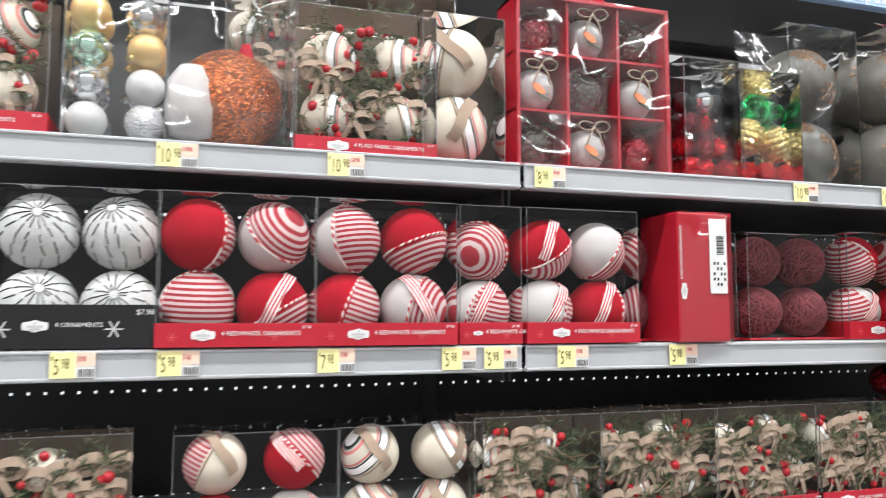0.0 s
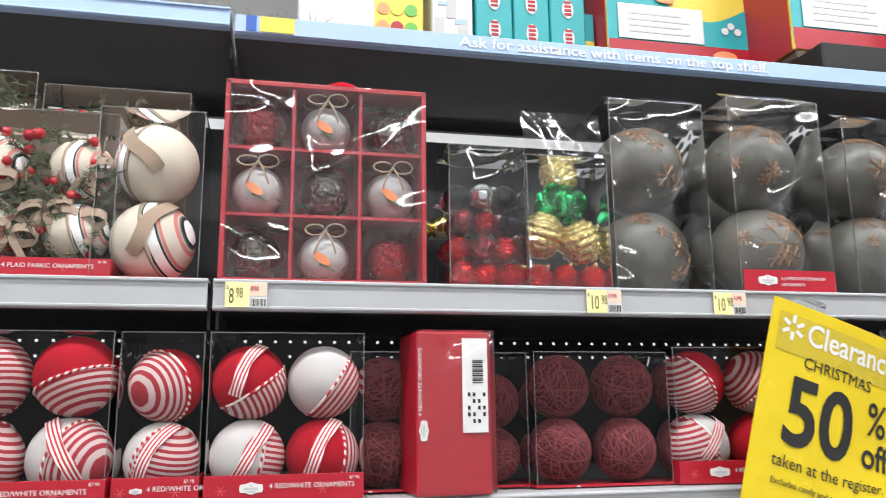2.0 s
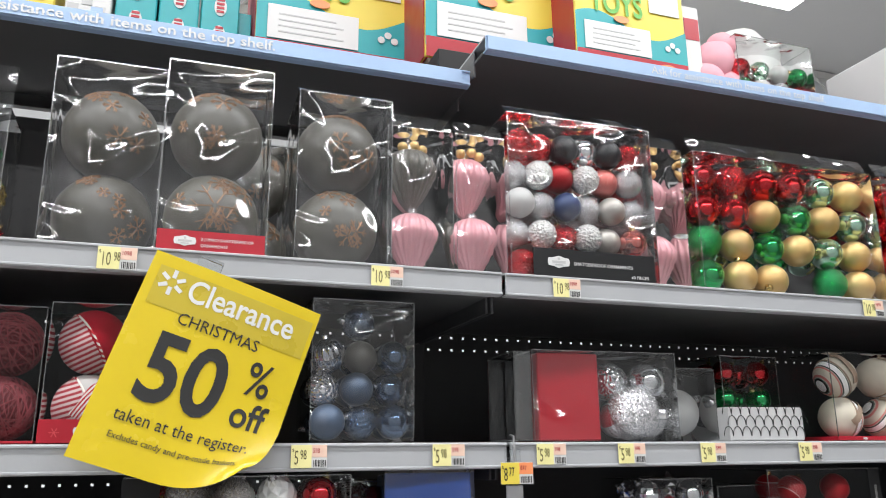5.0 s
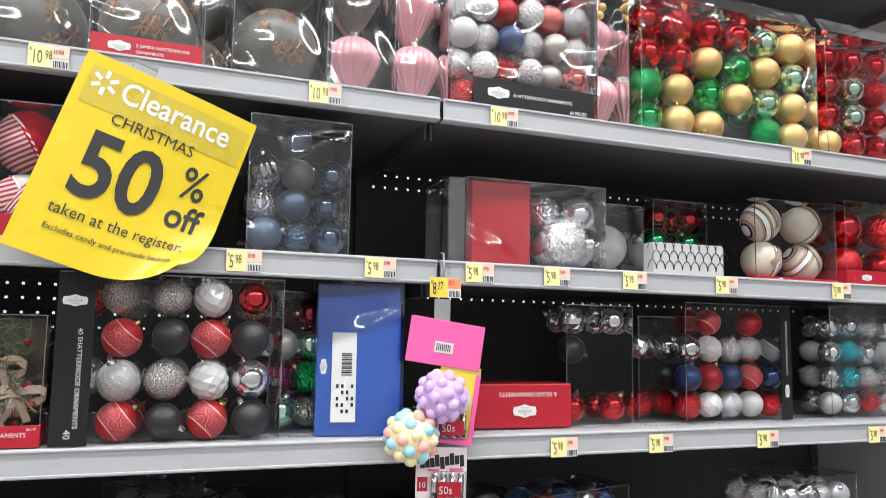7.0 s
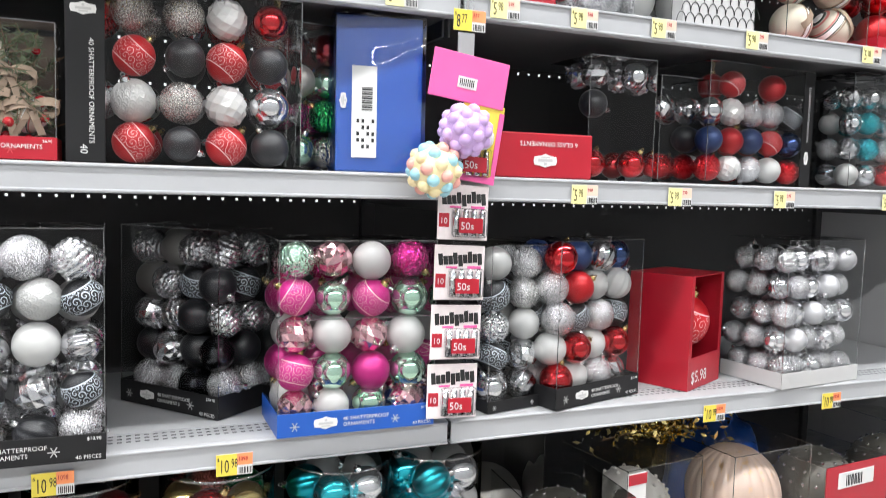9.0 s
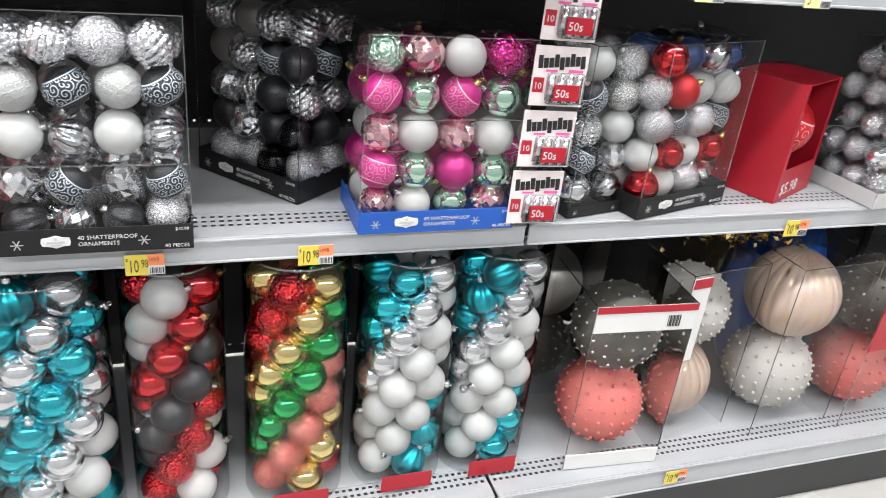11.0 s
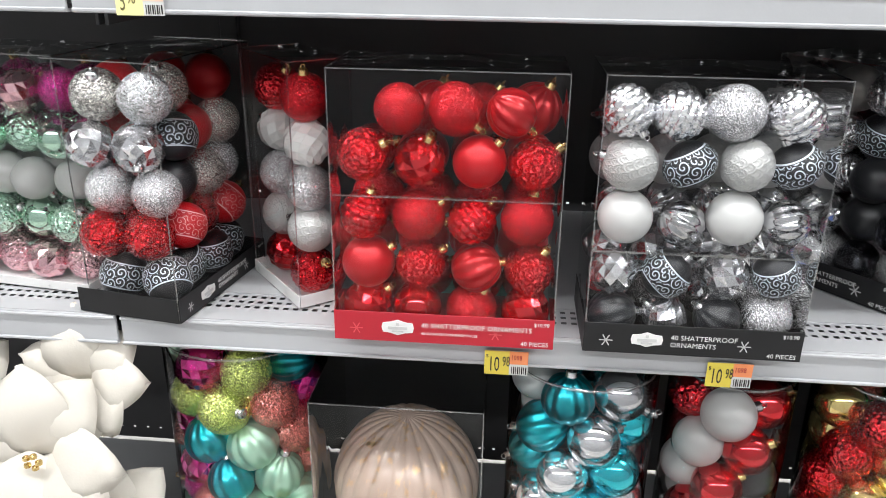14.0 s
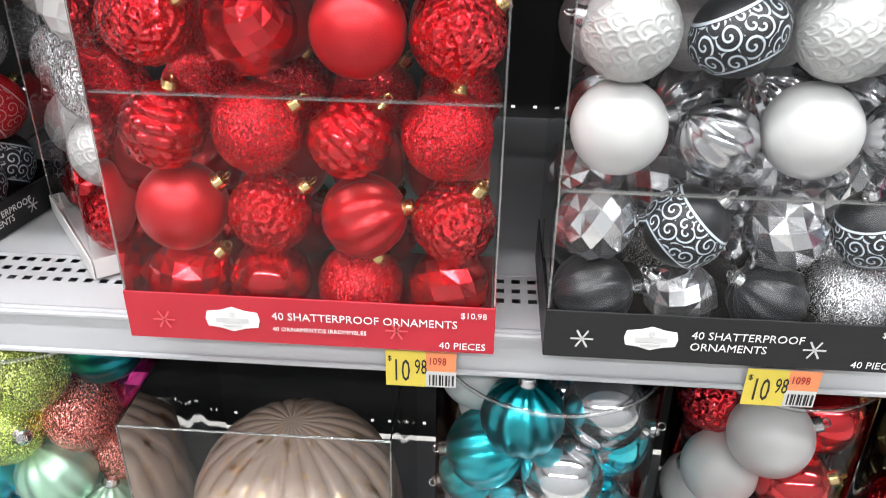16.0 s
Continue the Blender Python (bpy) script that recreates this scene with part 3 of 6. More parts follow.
                v.co.x, v.co.y, v.co.z = k * math.cos(a), k * math.sin(a), z * 0.86
            elif kind == "finial":
                k = 0.44 * (math.sqrt(max(0.0, 1 - ((h - 0.25) / 0.75) ** 2)) if h > 0.25 else ((h + 1) / 1.25) ** 0.62)
                k *= 1 - 0.07 * (0.5 + 0.5 * math.cos(22 * a)) - 0.025 * math.cos(26 * h)
                v.co.x, v.co.y, v.co.z = k * math.cos(a), k * math.sin(a), z * 1.05
    for f in bm.faces:
        f.smooth = kind != "facet"
    me = bpy.data.meshes.new("ornament")
    bm.to_mesh(me)
    bm.free()
    for m in mats:
        me.materials.append(m)
    SHAPES[kind, key] = me
    return me


def cap_mesh(gold):
    key = ("cap", gold)
    if key not in SHAPES:
        bm = lathe([(0.0, 0.60), (0.085, 0.60), (0.10, 0.585), (0.10, 0.50), (0.12, 0.485), (0.0, 0.48)], 12)
        add_tube(bm, [(0.05 * math.cos(a), 0, 0.64 + 0.05 * math.sin(a)) for a in [i * math.pi / 4 for i in range(8)]], 0.012, 5, True)
        me = to_mesh("cap", bm, True)
        me.materials.append(GOLDCAP if gold else SILVERCAP)
        SHAPES[key] = me
    return SHAPES[key]


KIND = dict(m="ball", s="ball", g="ball", v="ribs", f="facet", t="emboss", p="cone", x="ball", b="beaded", d="squat", h="shell", i="finial", c="scallop")
rnd = random.Random(7)


def ornament(code, x, y, z, dia, parent, tilt=None, cap=True):
    kind = KIND[code[1]]
    finish = code[0] + {"d": "x", "h": "v", "i": "v"}.get(code[1], code[1])
    me = shape_mesh(kind, [ball_mat(finish)] + ([SILVERCAP if code[0] == "N" else ball_mat(finish)] if kind == "beaded" else []), finish)
    ob = new("ornament", me)
    ob.parent = parent
    lean = rnd.uniform(20, 60) if code[0] == "R" else rnd.uniform(12, 42) * rnd.choice((-1, 1)) if code[1] in "xd" else rnd.uniform(-130, 130)
    turn = pose(0, 0, 0, *tilt) if tilt else pose(0, 0, 0, 0, lean, 0) @ pose(0, 0, 0, rnd.uniform(-15, 40), 0, rnd.uniform(0, 360))
    ob.matrix_local = pose(x, y, z) @ turn @ Matrix.Scale(dia, 4)
    if cap:
        c = new("cap", cap_mesh(code[0] in "RAYEM"))
        c.parent = ob
    return ob


def half_ball(x, y, z, dia, parent, plain, cloth, tilt, group_trim=True, ribbon=True):
    """A fabric ball: plain on one side, patterned on the other, with a cord along the seam and a ribbon."""
    key = (plain.name, cloth.name)
    if ("half", key) not in SHAPES:
        bm = bmesh.new()
        bmesh.ops.create_uvsphere(bm, u_segments=28, v_segments=18, radius=0.5)
        for f in bm.faces:
            f.smooth = True
            f.material_index = 1 if f.calc_center_median().x > 0.06 else 0
        me = bpy.data.meshes.new("fabric_ball")
        bm.to_mesh(me)
        bm.free()
        me.materials.append(plain), me.materials.append(cloth)
        SHAPES["half", key] = me
        bm = tube_bm([(0.07, 0.497 * math.cos(a), 0.497 * math.sin(a)) for a in [i * math.pi / 14 for i in range(28)]], 0.018, 6, True)
        tm = to_mesh("cord", bm, True)
        tm.materials.append(ROPE if plain in (FELTR, FELTW) else BURLAP)
        SHAPES["cord", key] = tm
    ob = new("fabric_ball", SHAPES["half", key])
    ob.parent = parent
    ob.matrix_local = pose(x, y, z, *tilt) @ Matrix.Scale(dia, 4)
    if cloth == YARN:
        if "yarn" not in SHAPES:
            rs, bm = random.Random(3), bmesh.new()
            for k in range(34):
                m = pose(0, 0, 0, rs.uniform(0, 180), rs.uniform(0, 180), rs.uniform(0, 180))
                h = rs.uniform(-0.22, 0.22)
                q = math.sqrt(0.25 - h * h)
                add_tube(bm, [m @ Vector((q * math.cos(t), q * math.sin(t), h)) for t in [i * math.pi / 12 for i in range(24)]], rs.choice((0.007, 0.010, 0.013)), 4, True)
            SHAPES["yarn"] = to_mesh("yarn_strands", bm, True)
            SHAPES["yarn"].materials.append(STRAND)
        new("yarn_strands", SHAPES["yarn"]).parent = ob
    if cloth == WEAVE:
        if "thread" not in SHAPES:
            rs, bm = random.Random(4), bmesh.new()
            for k in range(15):
                a, e0 = 2 * math.pi * k / 15, 1.45
                while e0 > -1.2:
                    e1 = e0 - rs.uniform(0.18, 0.4)
                    bend = rs.uniform(-0.10, 0.10)
                    add_tube(bm, [Vector((math.cos(a + bend * f) * math.cos(e), math.sin(a + bend * f) * math.cos(e), math.sin(e))) * 0.503 for f, e in ((0, e0), (0.5, (e0 + e1) / 2), (1, e1))], 0.009, 4)
                    e0 = e1 - rs.uniform(0.0, 0.14)
            SHAPES["thread"] = to_mesh("black_thread", bm, True)
            SHAPES["thread"].materials.append(INK)
        new("black_thread", SHAPES["thread"]).parent = ob
    if cloth not in (WEAVE, YARN):
        new("cord", SHAPES["cord", key]).parent = ob
    if ribbon:
        pts = [(0.02 + 0.02 * math.sin(t * 5), -0.505 * math.cos(t - 0.5) - 0.02, 0.505 * math.sin(t - 0.5) + 0.02) for t in [k * 0.14 for k in range(15)]]
        r = part("ribbon", ribbon_bm(pts, (1, 0.1, 0), 0.17, 0.006), STRIPEF if plain in (FELTR, FELTW) else BURLAP, ob)
        # the ribbon hangs over the front whichever way the ball is turned
        r.matrix_local = pose(0, 0, 0, *tilt).inverted() @ pose(0, 0, 0, rnd.uniform(-12, 12), rnd.choice((-1, 1)) * rnd.uniform(15, 45), rnd.uniform(-25, 25))
    return ob


# ---- packs ----
def cover_bm(w, d, h, z0=0.0, peak=0.0):
    """Front, sides and top of a clear carton with slightly wavy sheets."""
    bm = bmesh.new()
    rs = random.Random(int(w * 9973 + h * 777))

    def sheet(o, u, v, nu, nv, amp):
        n = Vector(u).cross(Vector(v)).normalized()
        g = [[bm.verts.new(Vector(o) + Vector(u) * (i / nu) + Vector(v) * (k / nv) + n * (amp * rs.uniform(-1, 1) if 0 < i < nu and 0 < k < nv else 0)) for i in range(nu + 1)] for k in range(nv + 1)]
        for k in range(nv):
            for i in range(nu):
                bm.faces.new((g[k][i], g[k][i + 1], g[k + 1][i + 1], g[k + 1][i])).smooth = True
    sheet((-w / 2, 0, z0), (w, 0, 0), (0, 0, h - z0), 6, 6, 0.0009)
    sheet((w / 2, 0, z0), (0, d, 0), (0, 0, h - z0), 4, 6, 0.0009)
    sheet((-w / 2, d, z0), (0, -d, 0), (0, 0, h - z0), 4, 6, 0.0009)
    sheet((-w / 2, 0, h), (w, 0, 0), (0, d, 0), 6, 4, 0.0012)
    bmesh.ops.remove_doubles(bm, verts=bm.verts[:], dist=1e-5)
    for e in bm.edges:
        if len(e.link_faces) == 2 and e.calc_face_angle(0) > 0.5:
            e.smooth = False
    if peak:
        sheet((-w / 2, 0.006, h), (w, 0, 0), (0, d * 0.15, peak), 6, 3, 0.002)
    return bm


def edges_bm(w, d, h, z0, r=0.0006):
    q = r
    return boxes([(-w / 2, w / 2, -q, q, h - q, h + q), (-w / 2 - q, -w / 2 + q, -q, q, z0, h), (w / 2 - q, w / 2 + q, -q, q, z0, h),
                  (-w / 2 - q, -w / 2 + q, 0, d, h - q, h + q), (w / 2 - q, w / 2 + q, 0, d, h - q, h + q)])


def plaque_bm(w, h, t=0.0006):
    """The shield-shaped blank badge printed on the packs."""
    bm = bmesh.new()
    pts = [(-w / 2, 0), (-w / 2 * 0.92, h * 0.30), (-w * 0.22, h * 0.36), (0, h / 2), (w * 0.22, h * 0.36), (w / 2 * 0.92, h * 0.30), (w / 2, 0),
           (w / 2 * 0.92, -h * 0.30), (w * 0.22, -h * 0.36), (0, -h / 2), (-w * 0.22, -h * 0.36), (-w / 2 * 0.92, -h * 0.30)]
    a = [bm.verts.new((x, -t, z)) for x, z in pts]
    b = [bm.verts.new((x, 0, z)) for x, z in pts]
    bm.faces.new(a)
    for i in range(len(pts)):
        j = (i + 1) % len(pts)
        bm.faces.new((a[j], a[i], b[i], b[j]))
    return bm


def badge(x, y, z, w, parent, turn=0, upside=0):
    p = part("badge", plaque_bm(w, w * 0.52), CARD["W"], parent, "blank white shield badge", pose(x, y, z, 0, turn, 0))
    part("badge_line", boxes([(-w * 0.3, w * 0.3, -0.0012, -0.0007, -w * 0.06, w * 0.04), (-w * 0.18, w * 0.18, -0.0012, -0.0007, -w * 0.15, -w * 0.10), (-w * 0.05, w * 0.05, -0.0012, -0.0007, w * 0.07, w * 0.17)]),
         CARD["S"], p)
    return p


def flake(x, y, z, r, parent, material):
    bm = bmesh.new()
    for k in range(3):
        a = k * math.pi / 3
        c, s = math.cos(a) * r, math.sin(a) * r
        n = Vector((-s, 0, c)).normalized() * r * 0.09
        v = [bm.verts.new(Vector(p) + q) for p, q in (((-c, 0, -s), -n), ((c, 0, s), -n), ((c, 0, s), n), ((-c, 0, -s), n))]
        bm.faces.new(v)
    return part("snowflake", bm, material, parent, m=pose(x, y, z))


def tray(w, d, hl, col, parent, words=(), price="", pieces="", logo=True):
    t = 0.0012
    p = part("tray", boxes([(-w / 2 - 0.001, w / 2 + 0.001, -0.0018, -0.0006, 0.001, hl)], 0.0003), CARD[col], parent,
             {"R": "glossy red card tray front", "K": "glossy black card tray front", "B": "glossy blue card tray front"}.get(col, "printed card tray front"))
    part("tray_base", boxes([(-w / 2 + 0.001, w / 2 - 0.001, 0.001, d, 0.0008, 0.002)]), CARD[col], parent)
    for sx in (-1, 1):
        part("tray_side", boxes([(sx * (w / 2 + 0.0007) - 0.0004, sx * (w / 2 + 0.0007) + 0.0004, 0.0004, d, 0.001, hl)]), CARD[col], parent)
    y = -0.0026
    if logo:
        badge(-w * 0.20 - 0.002, y + 0.0006, hl * 0.52, min(w * 0.15, hl * 1.25), p)
    lx = -w * 0.10
    for k, (s, size) in enumerate(words):
        lettering(s, size, lx, y, hl * 0.50 - k * hl * 0.24 + (0.0 if len(words) < 2 else hl * 0.06), CARD["W"], p)
    if price:
        lettering(price, hl * 0.17, w / 2 - 0.004, y, hl * 0.78, CARD["W"], p, "RIGHT")
    if pieces:
        lettering(pieces, hl * 0.20, w / 2 - 0.004, y, hl * 0.12, CARD["W"], p, "RIGHT")
    for fx in (-w * 0.40, w * 0.24):
        flake(fx, y, hl * 0.45, hl * 0.2, p, CARD["S"] if col != "R" else SOFTRED)
    return p


SOFTRED = surface("pale_red_ink", (0.62, 0.08, 0.09), 0.4, 0, 0.05, 20, 0)


def pack(name, label, x, y, z, w, d, h, rz=0.0, col=None, hl=0.0, words=(), price="", pieces="", rows=(), dia=0.056, group="ornament packs", pitch=None, layers=2,
         peak=0.0, divider=0.0, z0=None, film=False, inset=0.0, tilt=None, stagger=0.0, logo=True, backing=None, beads=False, spots=""):
    """A clear carton of ornaments; rows run from the bottom up; x is the middle of its front. spots: kind, x, z and width in mm of each ball at the front."""
    p = thing(name, label, "ornament pack", pose(x, y, z + 0.0005, 0, 0, rz), group)
    if col:
        tray(w, d, hl, col, p, words, price, pieces, logo)
    c = part("clear_carton", cover_bm(w, d, h, 0.002, peak=peak), FILM if film else CLEAR, p, "clear plastic carton")
    c.visible_shadow = False
    e = part("carton_fold", edges_bm(w, d, h, 0.004), FOLD, p, "bright folded edge of the carton")
    e.visible_shadow = False
    if divider:
        part("divider", boxes([(-w / 2 + 0.001, w / 2 - 0.001, 0.0012, 0.0045, divider, divider + 0.0012)]), FOLD, p, "bright edge of the clear inner shelf").visible_shadow = False
    if backing:
        part("backing_card", boxes([(-w / 2 + 0.002, w / 2 - 0.002, d - 0.002, d, 0.002, h - 0.002)]), CARD[backing], p)
    if beads:
        for k in range(5):
            ornament("Am", (-0.016, 0.004, 0.018, -0.008, 0.012)[k] , 0.05, h - (0.014, 0.010, 0.016, 0.030, 0.033)[k], 0.017, p, cap=False)
    pt = pitch if pitch else dia * 0.93
    base = (hl * 0.45 + dia * 0.42) if z0 is None else z0
    for spot in spots.split(",") if spots else ():
        code, sx, sz, sd = spot.split()
        sd = int(sd) / 1000
        top = int(sz) > 225
        ornament(code, int(sx) / 1000, sd * 0.52 + 0.003, int(sz) / 1000, sd * 0.985, p, (rnd.uniform(-10, 40), rnd.uniform(105, 165), rnd.uniform(0, 90)) if top else tilt)
    for lay in range(1 if spots else 0, layers):
        for k, row in enumerate(rows):
            row = row.split() if isinstance(row, str) else row
            n = len(row)
            if not n:
                continue
            crowd = dia * n > w * 0.99
            step = (w - 2 * inset - dia) / max(1, n - 1) if n > 1 else 0
            for i, code in enumerate(row):
                if code == "-":
                    continue
                if lay:
                    code = row[(i * 2 + k + 1) % n]
                    if code == "-":
                        continue
                ox = (-w / 2 + inset + dia / 2 + i * step) if n > 1 else 0
                ornament(code, ox * 0.985 + rnd.uniform(-0.0012, 0.0012) + (stagger if k % 2 else 0) + ((0.003, -0.003)[k % 2] if crowd else 0), dia * 0.52 + 0.002 + lay * dia * 1.02 + (0.011 if crowd and (i + k) % 2 else 0.0), base + k * pt + rnd.uniform(-0.0015, 0.0015), dia * rnd.uniform(0.95, 1.0), p, tilt)
    return p


def fabric_pack(x, y, z, rz=0.0, spec="RWRW", w=0.188, d=0.096, h=0.190, plaid=False, col="R", label=None, hl=0.030, words=None, turns=None):
    """Four fabric balls in a clear carton; turns: for each ball, from the lower row up, its three angles and 1 for a ribbon."""
    p = thing("fabric_ball_pack", label or "clear pack of four red and white striped fabric ball ornaments", "ornament pack", pose(x, y, z + 0.0005, 0, 0, rz), "fabric ball packs")
    tray(w, d, hl, col, p, words or [("4 RED/WHITE ORNAMENTS", 0.0078)], "$7.98")
    part("clear_carton", cover_bm(w, d, h, 0.002), CLEAR, p, "clear plastic carton").visible_shadow = False
    part("carton_fold", edges_bm(w, d, h, 0.004), FOLD, p, "bright folded edge of the carton").visible_shadow = False
    single = w < 0.13
    dia = min(w * 0.96, d * 1.0, (h - 0.006) / 2) if single else min(w / 2 * 1.0, (h - 0.004) / 2)
    for k in range(2 if single else 4):
        ox, oz = (0.0, dia / 2 + 0.003 + k * dia * 0.985) if single else ((-w / 4, w / 4)[k % 2], (dia / 2 + 0.003, dia * 1.49 + 0.003)[k // 2])
        c = spec[k]
        plain = {"R": FELTR, "W": FELTW, "L": LINEN, "K": WEAVE, "Y": YARN, "S": STRIPE}[c]
        cloth = PLAID if plaid else {"K": WEAVE, "Y": YARN}.get(c, (STRIPE, STRIPEX)[k % 2])
        turn = (rnd.uniform(-15, 15), rnd.uniform(-45, 45), rnd.choice((-1, 1)) * rnd.uniform(5, 28) + (180 if k in (1, 2) else 0))
        if turns:
            turn = turns[k][:3]
        half_ball(ox, dia / 2 + 0.002, oz, dia, p, plain, cloth, turn, ribbon=bool(turns[k][3]) if turns else c in "RWL")
    return p


def sprigs(w, d, h, seed, parent, balls=True, dense=1.0):
    """Pine sprays, burlap bows, berries and small pods packed into a carton."""
    rs = random.Random(seed)
    nv, nf, tv, bows, ber = [], [], bmesh.new(), bmesh.new(), bmesh.new()
    for k in range(int(150 * dense)):
        o = Vector((rs.uniform(-w / 2 + 0.02, w / 2 - 0.02), rs.uniform(0.008, d * 0.6), rs.uniform(0.02, h - 0.03)))
        dr = Vector((rs.uniform(-1, 1), rs.uniform(-0.5, 0.1), rs.uniform(-0.6, 1))).normalized()
        L = rs.uniform(0.025, 0.05)
        add_tube(tv, [o, o + dr * L], 0.0009, 4)
        for q in range(30):
            b = o + dr * (L * q / 30)
            s = (dr * 0.5 + Vector((rs.uniform(-1, 1), rs.uniform(-1, 1), rs.uniform(-1, 1))).normalized()).normalized() * rs.uniform(0.010, 0.017)
            e = s.cross(Vector((rs.uniform(-1, 1), rs.uniform(-1, 1), 0.3))).normalized() * 0.0011
            i = len(nv)
            nv += [b - e, b + e, b + s]
            nf.append((i, i + 1, i + 2))
    for v in range(len(nv)):
        c = nv[v]
        nv[v] = Vector((min(max(c.x, -w / 2 + 0.003), w / 2 - 0.003), min(max(c.y, 0.003), d), min(max(c.z, 0.004), h - 0.003)))
    me = bpy.data.meshes.new("pine_needles")
    me.from_pydata(nv, [], nf)
    me.materials.append(NEEDLE)
    ob = new("pine_needles", me)
    ob.parent = parent
    tagged(ob, "dense green pine needles", kind="stuff")
    part("twig_spray", tv, BARK, parent)
    for k in range(int((7 if h > 0.18 else 15) * dense)):
        o = Vector((rs.uniform(-w / 2 + 0.025, w / 2 - 0.025), 0.012, rs.uniform(0.03, h - 0.03)))
        a0 = rs.uniform(-0.5, 0.5)
        for sgn in (-1, 1):
            pts = [o + Vector((sgn * 0.016 * (1 - math.cos(t)) * math.cos(a0) + 0.004 * math.sin(t), -0.004 * math.sin(t), 0.009 * math.sin(t) + sgn * 0.010 * (1 - math.cos(t)) * math.sin(a0))) for t in [i * math.pi / 5 for i in range(11)]]
            b2 = ribbon_bm(pts, (0.1, 0.35, 1.0), 0.011)
            t = bpy.data.meshes.new("t")
            b2.to_mesh(t)
            b2.free()
            bows.from_mesh(t)
            bpy.data.meshes.remove(t)
            pts = [o, o + Vector((sgn * 0.006, -0.003, -0.014)), o + Vector((sgn * 0.013 + rs.uniform(-.004, .004), 0.0, -0.032))]
            b2 = ribbon_bm(pts, (1, 0.3, 0.2), 0.009)
            t = bpy.data.meshes.new("t")
            b2.to_mesh(t)
            b2.free()
            bows.from_mesh(t)
            bpy.data.meshes.remove(t)
    part("burlap_trim", bows, BURLAP, parent, "tan burlap bows")
    for k in range(int(30 * dense)):
        bmesh.ops.create_icosphere(ber, subdivisions=2, radius=rs.uniform(0.005, 0.008), matrix=Matrix.Translation((rs.uniform(-w / 2 + 0.012, w / 2 - 0.012), rs.uniform(0.008, 0.03), rs.uniform(0.02, h - 0.02))))
    part("berry_cluster", ber, BERRY, parent, "small glossy red berries", smooth=True)
    if balls and h > 0.18:
        for k in range(4):
            half_ball((-w / 4, w / 4)[k % 2] * 0.98, d * 0.47, (h * 0.30, h * 0.70)[k // 2], min(w * 0.44, d * 0.86), parent, LINEN, PLAID, (rs.uniform(-20, 20), rs.uniform(-40, 40), rs.uniform(-40, 40)), ribbon=False)
    elif balls:
        for k in range(4):
            half_ball(-w / 2 + w * (0.16 + 0.22 * k), d * 0.42, h * (0.68, 0.34, 0.74, 0.36)[k], min(0.052, d * 0.6), parent, LINEN, PLAID, (rs.uniform(-20, 20), rs.uniform(-40, 40), rs.uniform(-40, 40)), ribbon=False)


def wreath_pack(x, y, z, w=0.19, d=0.085, h=0.165, seed=1, red=True, rz=0, hl=0.028):
    p = thing("pine_ornament_pack", "clear pack of pine, burlap bow and berry ornaments", "ornament pack", pose(x, y, z + 0.0005, 0, 0, rz), "pine ornament packs")
    if red:
        tray(w, d, hl, "R", p, [("4 PLAID FABRIC ORNAMENTS", 0.0075)], "$6.98")
    part("clear_carton", cover_bm(w, d, h, 0.002), CLEAR, p, "clear plastic carton").visible_shadow = False
    part("carton_fold", edges_bm(w, d, h, 0.004), FOLD, p, "bright folded edge of the carton").visible_shadow = False
    part("backing_card", boxes([(-w / 2 + 0.002, w / 2 - 0.002, d - 0.002, d, 0.002, h - 0.004)]), CARD["D"], p)
    sprigs(w, d, h, seed, p)
    return p


def tube_pack(x, y, z, r, h, codes, label, dia=0.06, col="R", mixed=False):
    p = thing("ornament_tube", label, "ornament tube", pose(x, y + r, z + 0.0005), "tubes of ball ornaments")
    part("clear_tube", lathe([(r, 0.004), (r, h * 0.33), (r, h * 0.66), (r, h), (r * 0.97, h + 0.002)], 40), CLEAR, p, "clear plastic tube", smooth=True).visible_shadow = False
    part("rim", lathe([(r - 0.001, h - 0.004), (r + 0.0006, h - 0.001), (r + 0.0006, h + 0.0004), (r - 0.001, h + 0.0004), (r - 0.001, h - 0.001)], 40), FOLD, p, "bright rolled rim", smooth=True).visible_shadow = False
    part("base", lathe([(0, 0), (r, 0), (r, 0.006), (0, 0.006)], 32), CLEAR, p).visible_shadow = False
    part("label", boxes([(-r * 0.55, r * 0.55, -0.001, 0.0, 0.006, 0.04)], 0.0004), CARD[col], p, "small printed label", pose(0, -r - 0.001, 0))
    rr = r - dia * 0.52
    per = 7 if r > 0.09 else 5 if r > 0.075 else 4
    n = int((h - dia) / (dia * 0.80)) + 1
    for k in range(n):
        for i in range(per):
            a = 2 * math.pi * (i / per) - 2.6 + k * math.pi / per
            ornament(rnd.choice(codes) if mixed else codes[(i - (2 if per == 5 else 0)) % len(codes)], rr * math.cos(a), rr * math.sin(a), 0.008 + dia / 2 + k * dia * 0.80, dia * rnd.uniform(0.94, 1.0), p)
    return p


# Tag colours with whitish glare mixed in, for the upper rails.
GLAREY = surface("glare_yellow_paper", (0.84, 0.78, 0.36), 0.45, 0, 0.06, 20, 0.03)
GLAREINK = surface("glare_olive_ink", (0.13, 0.115, 0.04), 0.5, 0, 0.1, 20, 0)
GLAREO = surface("glare_orange_paper", (0.82, 0.58, 0.46), 0.45, 0, 0.06, 20, 0.03)


